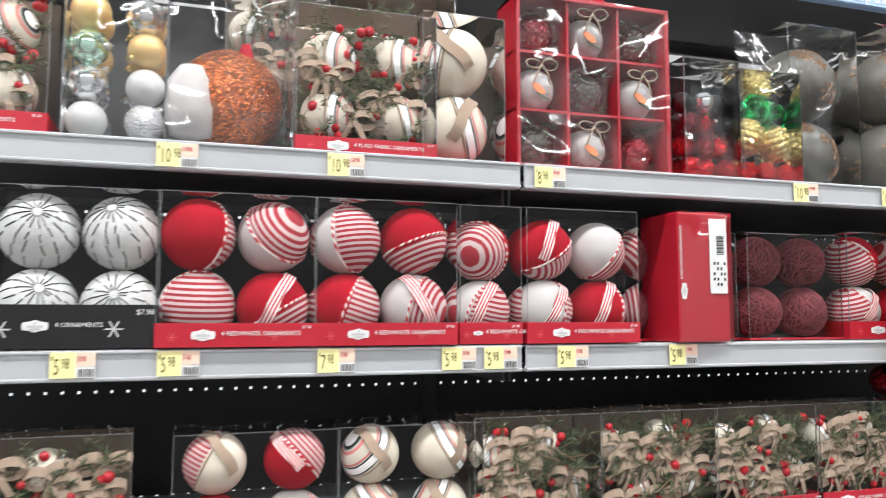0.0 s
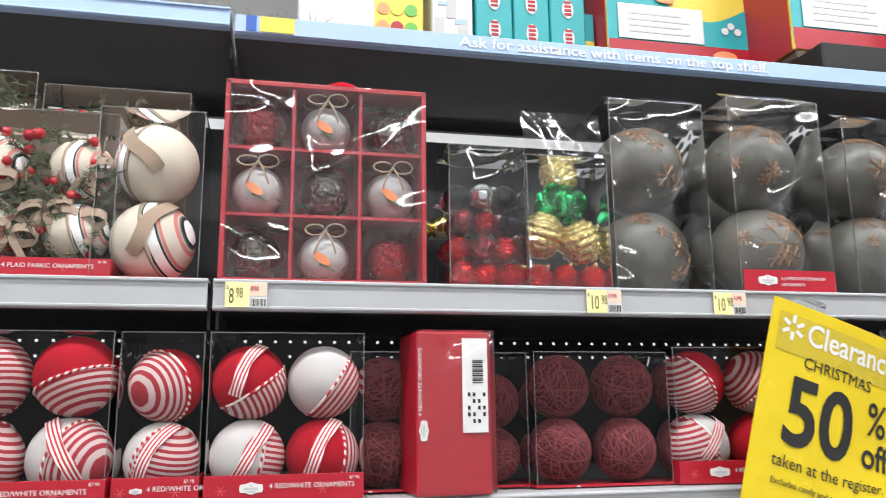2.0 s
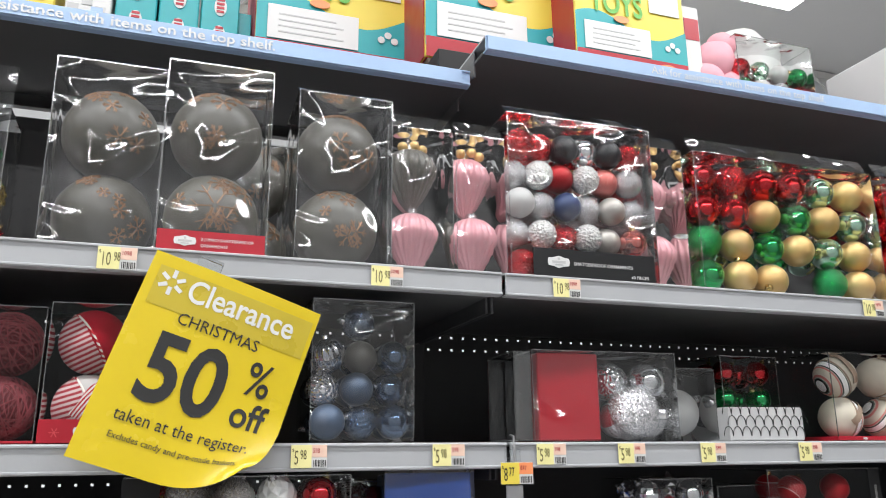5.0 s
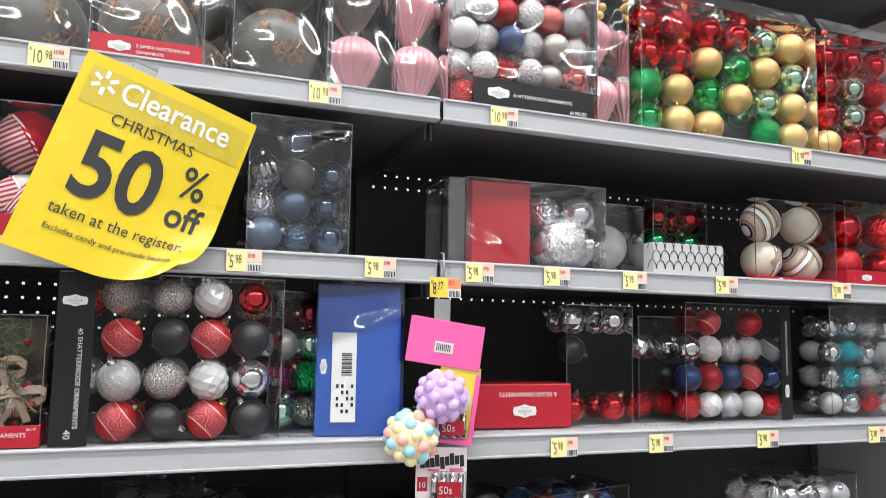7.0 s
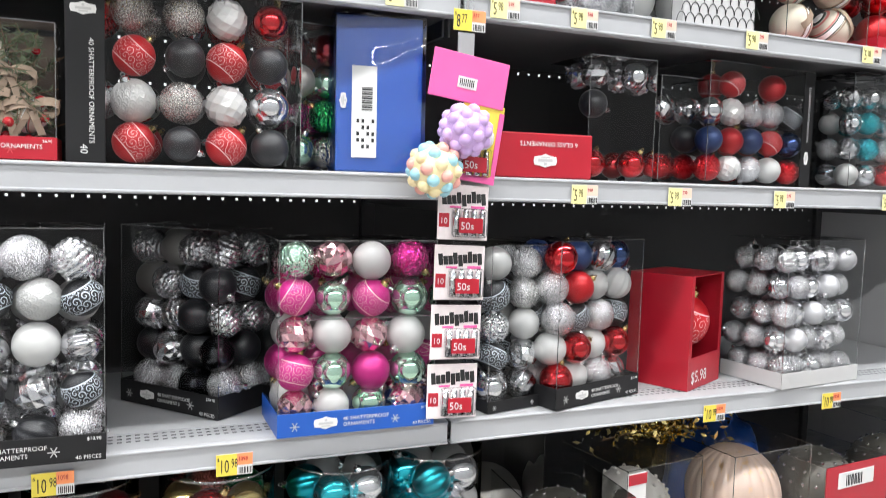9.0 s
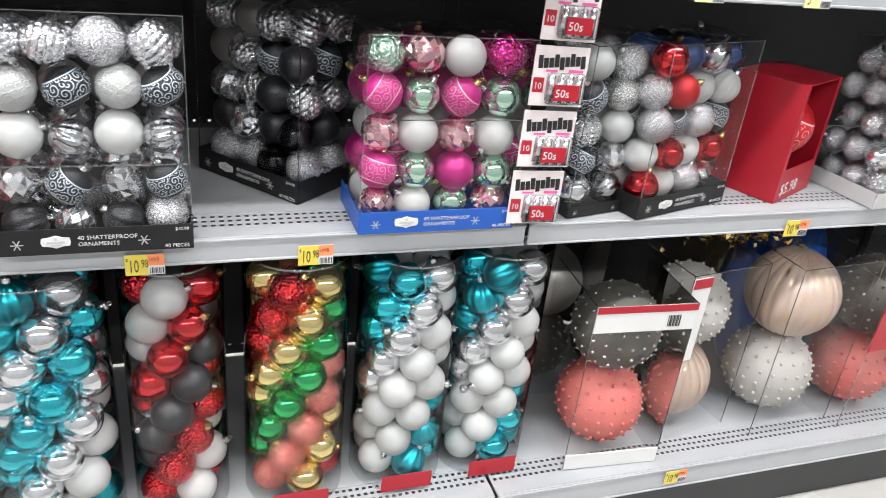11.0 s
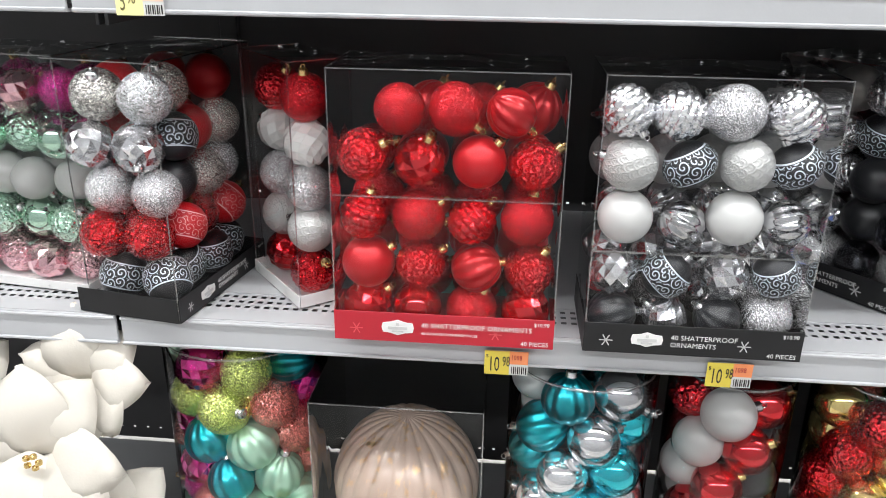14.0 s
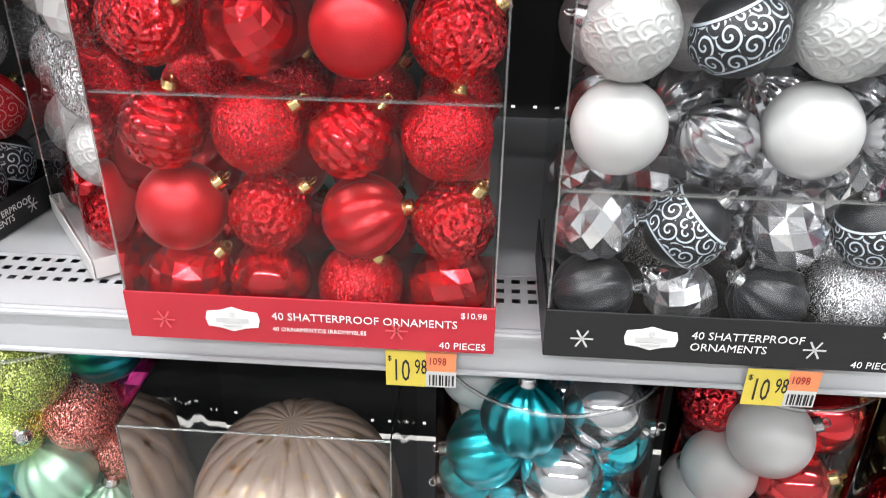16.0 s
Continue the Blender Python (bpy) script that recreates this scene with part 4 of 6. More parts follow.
def price_tag(x, y, z, price, orange="", group="shelf price tags", w=0.048, h=0.030, pale=True):
    # pale: paper and ink take the colours washed out by painted glare.
    t = thing("price_tag", "yellow paper shelf price tag with glare painted into its colours" if pale else "yellow and orange paper shelf price tag", "price tag", pose(x, y - 0.0036, z), group)
    part("card", boxes([(0, w, -0.0004, 0.0, -h, 0)]), CARD["W"], t, "white paper tag")
    part("yellow_field", boxes([(0, w * 0.57, -0.0008, -0.0004, -h, -0.0005)]), GLAREY if pale else CARD["Y"], t)
    part("orange_field", boxes([(w * 0.57, w, -0.0008, -0.0004, -h * 0.55, -0.0005)]), GLAREO if pale else CARD["O"], t)
    bars = [(w * 0.62 + k * 0.0022, w * 0.62 + k * 0.0022 + (0.0008, 0.0014)[k % 2], -0.0009, -0.0004, -h * 0.95, -h * 0.66) for k in range(8)]
    part("barcode", boxes(bars), INK, t)
    main, cents = price.split(".")
    ink = GLAREINK if pale else INK
    lettering("$", 0.006, 0.0012, -0.0012, -0.009, ink, t)
    lettering(main, 0.0260, 0.0040, -0.0012, -0.0255, ink, t, squeeze=0.50)
    lettering(cents, 0.0175, 0.0044 + 0.0076 * len(main), -0.0012, -0.0190, ink, t, squeeze=0.50)
    lettering(price.replace(".", ""), 0.0085, w * 0.60, -0.0012, -h * 0.36, CARD["R"], t, squeeze=0.75)
    return t

# ---- price tags on the rails ----
for x, pr in ((0.017, "8.98"), (0.466, "10.98"), (0.646, "10.98"), (1.010, "10.98"), (1.302, "10.98"), (1.93, "10.98"), (-0.483, "10.98"), (-0.275, "10.98")):
    price_tag(x, 0.0, S1 - 0.004, pr)
for x, pr in ((-0.59, "5.98"), (-0.475, "5.98"), (-0.285, "7.98"), (-0.12, "5.98"), (-0.06, "5.98"), (0.049, "5.98"), (0.23, "5.98"), (0.905, "5.98"), (1.102, "5.98"), (1.263, "5.98"), (1.40, "5.98"), (1.55, "5.98"), (1.745, "5.98"), (2.02, "5.98")):
    price_tag(x, 0.0, S2 - 0.002, pr)
for x, pr in ((0.05, "5.98"), (1.414, "5.98"), (1.60, "5.98"), (1.83, "5.98"), (2.10, "5.98")):
    price_tag(x, 0.0, S3 - 0.008, pr)
for x, pr in ((0.419, "10.98"), (0.659, "10.98"), (0.879, "10.98"), (1.70, "10.98"), (1.98, "10.98")):
    price_tag(x, 0.0, S4 - 0.016, pr, pale=False)
price_tag(1.56, -0.05, S5 - 0.006, "10.98", pale=False)

# ---- fourth shelf: large packs of forty ----
RED40 = ["Rf Rs Rg Rf", "Rm Rt Rv Rt", "Rp Rg Rp Rg", "Rt Rf Rm Rt", "- Rg Rg Rv"]
WHT40 = ["Kv Ss Kv Sg", "Sf Kx Sf Kx", "Wm Sv Wm Sv", "Wc Kx Wc Kx", "Sp Sp Sg Sp"]
PNK40 = ["Pt Wm Gs Ps", "Mx Gt Mm Gt", "Pf Wm Pf Wm", "Mm Gs Mx Gs", "Gt Pf Wm Mt"]
RWB40 = ["Rs Wm Sg Sf", "Wm Rs Wm Rs", "Sg Kx Sg Kx", "Sg Rm Wm Wv", "Rs Bm Sv Bs"]
W40 = [("40 SHATTERPROOF ORNAMENTS", 0.0078), ("40 ORNAMENTOS IRROMPIBLES", 0.0042)]
W40B = [("40 SHATTERPROOF", 0.0078), ("ORNAMENTS", 0.0078)]
pack("ornament_pack", "clear carton of forty red ball ornaments on a red tray", 0.3745, -0.027, S4, 0.231, 0.125, 0.288, 0, "R", 0.035, W40, "$10.98", "40 PIECES", RED40, 0.0590, pitch=0.0495, z0=0.037, divider=0.161,
     spots="Rg -49 245 53,Rg 7 246 56,Rv 62 244 51,Rt -87 197 57,Rf -29 192 56,Rm 32 193 56,Rt 88 192 56,Rp -87 133 52,Rg -30 133 57,Rp 26 131 51,Rg 83 133 56,Rm -84 79 58,Rt -27 79 55,Rv 32 78 55,Rt 88 78 54,Rf -85 29 57,Rs -31 30 55,Rg 28 28 57,Rf 86 30 55")
pack("ornament_pack", "clear carton of silver, white and black ornaments on black tray", 0.633, -0.025, S4, 0.220, 0.125, 0.288, 0, "K", 0.035, W40B, "$10.98", "40 PIECES", WHT40, 0.0575, pitch=0.0505, z0=0.036, divider=0.112,
     spots="Sp -84 250 52,Sp -34 248 51,Sg 20 250 57,Sp 76 249 53,Wc -76 196 57,Kd -18 197 57,Wc 37 199 54,Kd 84 200 55,Wm -76 141 57,Sv -20 137 49,Wm 33 143 57,Sv 83 142 48,Sf -83 81 51,Kx -28 80 53,Sf 31 80 52,Kx 83 84 50,Kv -80 31 53,Sf -25 31 49,Kv 30 32 51,Sg 81 36 53")
pack("ornament_pack", "clear carton of pink, mint and white ornaments on a blue tray", 1.073, -0.012, S4, 0.228, 0.12, 0.272, 0, "B", 0.034, W40B, "$10.98", "40 PIECES", PNK40, 0.060, pitch=0.0495, z0=0.034, divider=0.162,
     spots="Gt -85 243 53,Pf -32 244 55,Wm 25 241 57,Mt 84 244 58,Mx -85 191 54,Gs -32 189 51,Mx 25 187 57,Gs 84 187 57,Pf -86 138 53,Wm -32 136 57,Pf 23 134 54,Wm 80 131 59,Mx -85 84 54,Gs -31 83 54,Mm 27 80 58,Gs 84 78 57,Pf -85 36 49,Wm -32 33 53,Gs 24 33 52,Pf 84 33 54")
pack("ornament_pack", "clear carton of black and silver ornaments turned at an angle", 0.828, 0.170, S4, 0.20, 0.115, 0.278, -50, "K", 0.036, W40B, "$10.98", "40 PIECES", ["Sg Sg Ks Sg", "Km Sf Km Ks", "Sf Sp Km Sp", "Qm Sp Kx Km", "Sp Qm Sp Sp"], 0.056, pitch=0.051)
pack("ornament_pack", "clear carton of red, silver and grey ornaments turned at an angle", 0.098, 0.083, S4, 0.20, 0.128, 0.285, 80, "K", 0.030, W40B, "$10.98", "40 PIECES", ["Kx Kx Kx Kx", "Rt Rx Rt Rx", "Sg Km Qg Sg", "Sf Kx Rm Qg", "Sg Qg - Rm"], 0.057, pitch=0.052)
pack("ornament_pack", "clear carton of red, white and silver ornaments turned end on", 0.160, 0.092, S4, 0.135, 0.074, 0.282, -51, "W", 0.016, (), "", "", ["Rf Rt", "Wc Wc", "Sg Sg", "Wf Wf", "Rt Rg"], 0.058, pitch=0.052, layers=1, logo=False)
pack("ornament_pack", "clear carton of pink, mint and white ornaments", -0.158, 0.065, S4, 0.20, 0.12, 0.28, -8, "W", 0.012, (), "", "", ["Pf Pt Pf Pt", "Gt Gt Gs Gt", "Wm Wm Wm Wm", "Gt Gs Gt Gs", "Mt Mt Pf Mg"], 0.052, pitch=0.052, logo=False)
pack("ornament_pack", "clear carton of silver and white ornaments standing sideways", 1.345, 0.02, S4, 0.12, 0.16, 0.262, 12, "K", 0.02, (), "", "", ["Ss Sv", "Kd Sf", "St Wm", "Kx Wg", "Wm Sg"], 0.055, pitch=0.05, layers=2, logo=False)
pack("ornament_pack", "clear carton of red, white and navy ornaments on black tray", 1.497, 0.02, S4, 0.205, 0.12, 0.27, 16, "K", 0.036, W40B, "$10.98", "40 PIECES", RWB40, 0.056, pitch=0.0505)
pack("ornament_pack", "clear carton of forty shiny silver ornaments", 1.975, 0.0, S4, 0.215, 0.14, 0.272, 6, "S", 0.03, (), "", "", ["St Sg Ss Sg St", "Ss Sm Sg Sf Sg", "Sg Sf Sm St Ss", "Sv Sg Ss Sm Sg", "St Ss Sv Sg Sm"], 0.046, pitch=0.05, layers=3, logo=False)


def open_box(x, y, z, w, d, h, rz):
    p = thing("red_display_box", "open-fronted red card box holding a printed red ornament", "gift box", pose(x, y, z + 0.0005, 0, 0, rz))
    t = 0.002
    for name, b in (("side_panel", (-w / 2, -w / 2 + t, t, d - t, t, h - t)), ("side_panel", (w / 2 - t, w / 2, t, d - t, t, h - t)), ("back_panel", (-w / 2, w / 2, d - t, d, t, h - t)),
                    ("top_panel", (-w / 2, w / 2, 0, d, h - t, h)), ("bottom_panel", (-w / 2, w / 2, 0, d, 0, t)), ("front_panel", (-w / 2, w / 2, 0, t, t, h * 0.28)),
                    ("front_strip", (-w / 2, -w / 2 + 0.012, 0, t, h * 0.28, h - t)), ("front_strip", (w / 2 - 0.012, w / 2, 0, t, h * 0.28, h - t))):
        part(name, boxes([b]), CARD["R"], p)
    ornament("Rx", 0.005, d * 0.42, h * 0.56, w * 0.72, p, (20, 0, 30))
    lettering("$5.98", 0.030, -w / 2 + 0.012, -0.001, 0.012, CARD["W"], p)
    return p


open_box(1.752, 0.060, S4, 0.14, 0.12, 0.205, 26)

# ---- third shelf ----
for i, x in enumerate((-0.62, 0.025, 0.218, 0.412, 0.595)):
    wreath_pack(x, 0.006, S3, w=0.19 if i else 0.24, seed=20 + i, red=i > 0)
fabric_pack(-0.355, 0.004, S3, 0, "RWLR", 0.198, 0.095, 0.16, label="clear pack of red and white fabric balls with ticking bows")
fabric_pack(-0.155, 0.010, S3, 0, "LLLL", 0.196, 0.095, 0.16, plaid=True, label="clear pack of four cream and plaid fabric balls", words=[("4 PLAID FABRIC ORNAMENTS", 0.0075)])
pk = pack("ornament_pack", "clear carton of red, white and silver ornaments with black side label", 0.845, 0.002, S3, 0.285, 0.13, 0.222, 0, None, 0, rows=["- Rx Km Rx Km", "Sg Wt Sg Wf Ss", "- Rx Km Rm Km", "Rt Wg Qg Sf Rt"], dia=0.055, pitch=0.0535, z0=0.030, layers=2, inset=0.004,
          spots="Qg -68 195 54,Qg -6 194 54,Wf 49 195 56,Rs 106 196 48,Rx -66 138 53,Km -4 140 51,Rx 49 138 55,Km 104 139 52,Sg -113 82 40,Wc -67 81 58,Qg -9 82 56,Wf 49 81 57,Ss 106 83 54,Rx -67 28 54,Km -8 28 48,Rx 49 28 55,Km 107 28 52,Rs -109 188 30")
side = part("side_label", boxes([(-0.1445, -0.100, -0.0018, -0.0006, 0.001, 0.2215)], 0.0003), CARD["K"], pk, "black printed side label")
badge(-0.124, -0.002, 0.185, 0.030, side, 0)
lettering("40 SHATTERPROOF ORNAMENTS", 0.0085, -0.118, -0.0026, 0.150, CARD["W"], side, turn=-90)
lettering("40", 0.012, -0.128, -0.0026, 0.022, CARD["W"], side, turn=-90)
pack("ornament_pack", "dark clear carton of green, magenta and bronze ornaments", 1.03, 0.075, S3, 0.10, 0.16, 0.21, 10, None, 0, rows=["Gs Qt", "Mt Et", "Qm Gs", "Dt Ds"], dia=0.05, pitch=0.05, z0=0.03)


def card_box(name, label, x, y, z, w, d, h, rz, col, front=None, tilt=0.0):
    p = thing(name, label, "carton", pose(x, y, z + 0.001, tilt, 0, rz))
    part("carton", boxes([(-w / 2, w / 2, 0, d, 0, h)], 0.0025, 2), CARD[col], p)
    return p


def stock_label(p, x, y, z, w, h):
    lab = part("stock_label", boxes([(x - w / 2, x + w / 2, y - 0.0008, y, z - h / 2, z + h / 2)]), CARD["W"], p, "white stock label with a bar code")
    bars = [(x - w * 0.1, x + w * 0.32, y - 0.0014, y - 0.0008, z + h * 0.02 + k * h * 0.024, z + h * 0.02 + k * h * 0.024 + h * (0.008, 0.015)[k % 2]) for k in range(11)]
    part("barcode", boxes(bars), INK, lab)
    marks = [(x - w * 0.3 + i * w * 0.2, x - w * 0.2 + i * w * 0.2, y - 0.0014, y - 0.0008, z - h * 0.40 + k * h * 0.07, z - h * 0.36 + k * h * 0.07) for i in range(4) for k in range(5) if (i + k) % 3]
    part("printed_mark", boxes(marks), INK, lab)
    return lab


p = card_box("blue_carton", "tall blue card carton standing on its end, shrink-wrapped", 1.105, 0.02, S3, 0.125, 0.11, 0.222, -9, "B", tilt=-3)
stock_label(p, -0.022, -0.001, 0.085, 0.036, 0.13)
badge(-0.052, -0.001, 0.10, 0.022, p, 90)
part("shrink_film", cover_bm(0.13, 0.114, 0.236, 0.0), FILM, p, "crinkled clear film", pose(0.002, -0.002, 0)).visible_shadow = False

p = card_box("red_carton", "red glass-ornament carton standing upside down", 1.395, 0.05, S3, 0.172, 0.07, 0.072, -3, "R")
lettering("6 GLASS ORNAMENTS", 0.0105, 0.058, -0.001, 0.058, CARD["W"], p, turn=180)
badge(0.0, -0.001, 0.028, 0.042, p, 180)
pack("ornament_pack", "clear carton of silver, black and red glass balls", 1.54, 0.05, S3, 0.132, 0.13, 0.205, 0, None, 0, rows=["Rs Rs", "- -", "Km -", "Sf Ss"], dia=0.05, pitch=0.050, z0=0.03)
pk = pack("ornament_pack", "clear carton of red, silver, navy and white ornaments", 1.845, 0.05, S3, 0.265, 0.14, 0.216, 4, None, 0, rows=["Rt Wf Sg Wm Rt", "Bm Rm Bm Rx Bs", "Ss Wf Sg Sg Kx", "- Rx - Rm -"], dia=0.050, pitch=0.051, z0=0.03, inset=0.004)
side = part("side_label", boxes([(0.104, 0.132, -0.0018, -0.0006, 0.001, 0.2155)], 0.0003), CARD["K"], pk, "black printed side label")
badge(0.118, -0.002, 0.055, 0.024, side, 90)
lettering("SHATTERPROOF ORNAMENTS", 0.0075, 0.121, -0.0026, 0.085, CARD["W"], side, turn=90)
pack("ornament_pack", "clear carton of dark and red glass balls", 1.70, 0.09, S3, 0.11, 0.12, 0.19, 4, None, 0, rows=["Rt Rt", "- Km", "Sf Ss"], dia=0.05, pitch=0.052, z0=0.03)
pack("ornament_pack", "clear bag of silver, teal and white ornaments", 2.17, 0.05, S3, 0.20, 0.12, 0.225, 0, None, 0, rows=["Wm Ss Rs Ss", "Sv Tp Sg Ss", "Ss Tg Ss Wm", "Sf Ss Sg Ss"], dia=0.046, pitch=0.050, z0=0.03, film=True)

# ---- second shelf ----
fabric_pack(-0.568, 0.0, S2, 0, "KKKK", 0.185, 0.092, 0.19, turns=((60, 20, 0, 0), (70, -15, 0, 0), (65, 10, 0, 0), (50, -20, 0, 0)), col="K", label="clear pack of four white ornaments threaded with black yarn", words=[("4 ORNAMENTS", 0.0075)], hl=0.052)
fabric_pack(-0.384, -0.006, S2, 0, "WRRW", turns=((0, 5, -75, 0), (0, 60, -5, 1), (0, 10, 35, 0), (0, -35, -50, 0)))
fabric_pack(-0.194, -0.006, S2, 0, "RWWR", turns=((0, 20, -20, 0), (0, 15, -30, 1), (0, -10, -40, 0), (0, 68, -30, 0)))
fabric_pack(-0.048, 0.0, S2, 0, "WRRR", turns=((0, 20, -50, 1), (0, 165, 50, 0)), w=0.09, d=0.17, label="clear pack of striped fabric balls turned end on")
fabric_pack(0.092, -0.004, S2, 0, "WRRW", w=0.176, turns=((0, 10, 15, 1), (0, 5, 25, 1), (0, 55, 15, 1), (0, 35, 8, 0)))
fabric_pack(0.690, 0.02, S2, -4, "WRRW", w=0.186, d=0.09, h=0.178, turns=((0, 160, 20, 1), (0, 60, 30, 1), (0, 150, 20, 0), (0, -150, 0, 1)))
for x, y, w in ((0.215, 0.05, 0.09), (0.365, 0.06, 0.075), (0.498, 0.035, 0.186)):
    fabric_pack(x, y, S2, 0, "YYYY", w=w, d=0.09, h=0.172, label="clear pack of dark red yarn-wrapped balls", col="R", hl=0.004, words=[("", 0.007)])
p = card_box("red_carton", "tall red ornament carton standing on its end, film torn", 0.288, -0.012, S2, 0.094, 0.09, 0.192, 4, "R")
stock_label(p, 0.026, -0.001, 0.128, 0.032, 0.112)
badge(-0.038, -0.001, 0.075, 0.024, p, 90)
lettering("4 RED/WHITE ORNAMENTS", 0.0065, -0.0405, -0.0016, 0.092, CARD["W"], p, turn=90)
part("shrink_film", cover_bm(0.097, 0.093, 0.194, 0.0), FILM, p, "crinkled clear film", pose(0.003, -0.0015, 0)).visible_shadow = False
pack("ornament_pack", "clear carton of steel blue, grey and silver ornaments", 1.012, 0.04, S2, 0.152, 0.12, 0.205, 0, None, 0, rows=["Um Ut Us", "St Um Us", "Sv Nm Us", "- Ut -"], dia=0.052, pitch=0.048, z0=0.03, film=True)
p = pack("ornament_pack", "battered clear carton of silver ornaments with a red card end", 1.41, 0.035, S2, 0.255, 0.13, 0.142, -3, None, 0, rows=["- - Ss Sg", "- - St Ss"], dia=0.064, pitch=0.062, z0=0.036, film=True)
part("red_card", boxes([(-0.118, -0.012, 0.004, 0.12, 0.002, 0.138)], 0.002), CARD["R"], p, "plain red card end")
part("grey_flap", boxes([(-0.160, -0.130, -0.004, 0.12, 0.002, 0.14)], 0.002), FOLD, p, "bent clear plastic flap")
ornament("Sg", 0.055, 0.02, 0.045, 0.088, p)
pack("ornament_pack", "clear pack of large white satin balls", 1.585, 0.06, S2, 0.105, 0.10, 0.122, 0, None, 0, rows=["Wm"], dia=0.085, z0=0.05, layers=1, film=True)
p = card_box("patterned_band", "white and black scale-patterned ribbon box", 1.715, 0.03, S2, 0.150, 0.06, 0.056, -3, "S")
bm = bmesh.new()
for k in range(9):
    for j in range(3):
        x0, zz = -0.078 + k * 0.018 + (0.009 if j % 2 else 0), 0.008 + j * 0.018
        add_tube(bm, [(x0 + 0.009 * math.cos(a), -0.0006, zz + 0.016 * math.sin(a)) for a in [i * math.pi / 6 for i in range(7)]], 0.0008, 4)
part("scale_pattern", bm, INK, p, "black scale pattern")
pack("ornament_pack", "dark carton of green and red shiny balls", 1.80, 0.16, S2, 0.13, 0.10, 0.16, 0, None, 0, rows=["Es Es", "Es Es", "Rs Rs"], dia=0.05, pitch=0.05, z0=0.03)
fabric_pack(1.985, 0.045, S2, 0, "LLLL", w=0.205, d=0.1, h=0.158, plaid=True, hl=0.008, label="clear pack of cream and plaid fabric balls", words=[("", 0.007)])
pack("ornament_pack", "clear pack of red balls with a red tray", 2.20, 0.04, S2, 0.18, 0.1, 0.17, 0, "R", 0.03, rows=["Rm Rs", "Rs Rt"], dia=0.075, pitch=0.075)

# ---- first shelf ----
p = thing("nine_cell_box", "red card box with nine cells of twine-tied bird ornaments", "ornament box", pose(0.134, 0.028, S1 + 0.0005))
w, h, d = 0.258, 0.262, 0.075
part("frame", boxes([(-w / 2, -w / 2 + 0.006, 0, d, 0, h), (w / 2 - 0.006, w / 2, 0, d, 0, h), (-w / 2, w / 2, 0, d, 0, 0.006), (-w / 2, w / 2, 0, d, h - 0.006, h), (-w / 2, w / 2, d - 0.003, d, 0, h)], 0.001), CARD["R"], p, "red card tray")
part("cell_wall", boxes([(-w / 6 - 0.002, -w / 6 + 0.002, 0.006, d, 0.006, h - 0.006)]), CARD["R"], p)
part("cell_wall", boxes([(w / 6 - 0.002, w / 6 + 0.002, 0.006, d, 0.006, h - 0.006)]), CARD["R"], p)
part("cell_wall", boxes([(-w / 2, w / 2, 0.007, d, h / 3 - 0.002, h / 3 + 0.002)]), CARD["R"], p)
part("cell_wall", boxes([(-w / 2, w / 2, 0.007, d, 2 * h / 3 - 0.002, 2 * h / 3 + 0.002)]), CARD["R"], p)
for k, code in enumerate(("Nt", "Wm", "Dt", "Wm", "Nt", "Wm", "Dt", "Wm", "Nt")):
    cx, cz = (-w / 3, 0, w / 3)[k % 3], h / 6 + (k // 3) * h / 3
    o = ornament(code, cx, 0.042, cz - 0.006, 0.066, p, (-12, rnd.uniform(-15, 15), rnd.uniform(0, 360)))
    if code == "Wm":
        bird = part("bird_print", lathe([(0, 0), (0.010, 0.0), (0.010, 0.0012), (0, 0.0014)], 14), CARD["O"], p, "orange printed bird mark", pose(cx - 0.004, 0.0095, cz - 0.010, 90, 0, 0) @ pose(0, 0, 0, 0, 0, -35) @ Matrix.Diagonal((1.3, 0.55, 1, 1)))
        part("leaf_print", boxes([(-0.012, 0.010, -0.0006, 0.0, -0.0012, 0.0012)]), NEEDLE, p, m=pose(cx + 0.004, 0.0098, cz - 0.022, 0, 25, 0))
    bm = bmesh.new()
    for sgn in (-1, 1):
        add_tube(bm, [(cx + sgn * 0.016 * (1 - math.cos(t)) * 0.8, 0.006 - 0.003 * math.sin(t), cz + 0.026 + 0.008 * math.sin(t) * sgn) for t in [i * math.pi / 5 for i in range(10)]], 0.0013, 5)
        add_tube(bm, [(cx, 0.006, cz + 0.026), (cx + sgn * 0.008, 0.003, cz + 0.012), (cx + sgn * 0.014, 0.006, cz - 0.004)], 0.0015, 5)
    nv, nf = [], []
    for q in range(70):
        b = Vector((cx + rnd.uniform(-0.036, 0.036), rnd.uniform(0.02, 0.055), cz + rnd.choice((-1, 1)) * rnd.uniform(0.018, 0.036)))
        u = Vector((rnd.uniform(-1, 1), rnd.uniform(-1, 0.2), rnd.uniform(-0.6, 0.6))).normalized() * 0.014
        e = u.cross(Vector((0.2, 1, 0.4))).normalized() * 0.0009
        nv += [b - e, b + e, b + u]
        nf.append((3 * q, 3 * q + 1, 3 * q + 2))
    me = bpy.data.meshes.new("pine_sprig")
    me.from_pydata(nv, [], nf)
    part("pine_sprig", me, (NEEDLE, BARK)[k % 2], p)
    if code[0] in "WEQ":
        part("twine_bow", bm, BURLAP, p, "natural twine bow")
    else:
        bm.free()
part("film", cover_bm(w, 0.01, h, 0.0), FILM, p, "crinkled clear film front", pose(0, -0.002, 0)).visible_shadow = False
hat = thing("red_ornament", "red fabric ornament lying on top of the box", "ornament", pose(0.155, 0.075, S1 + 0.263))
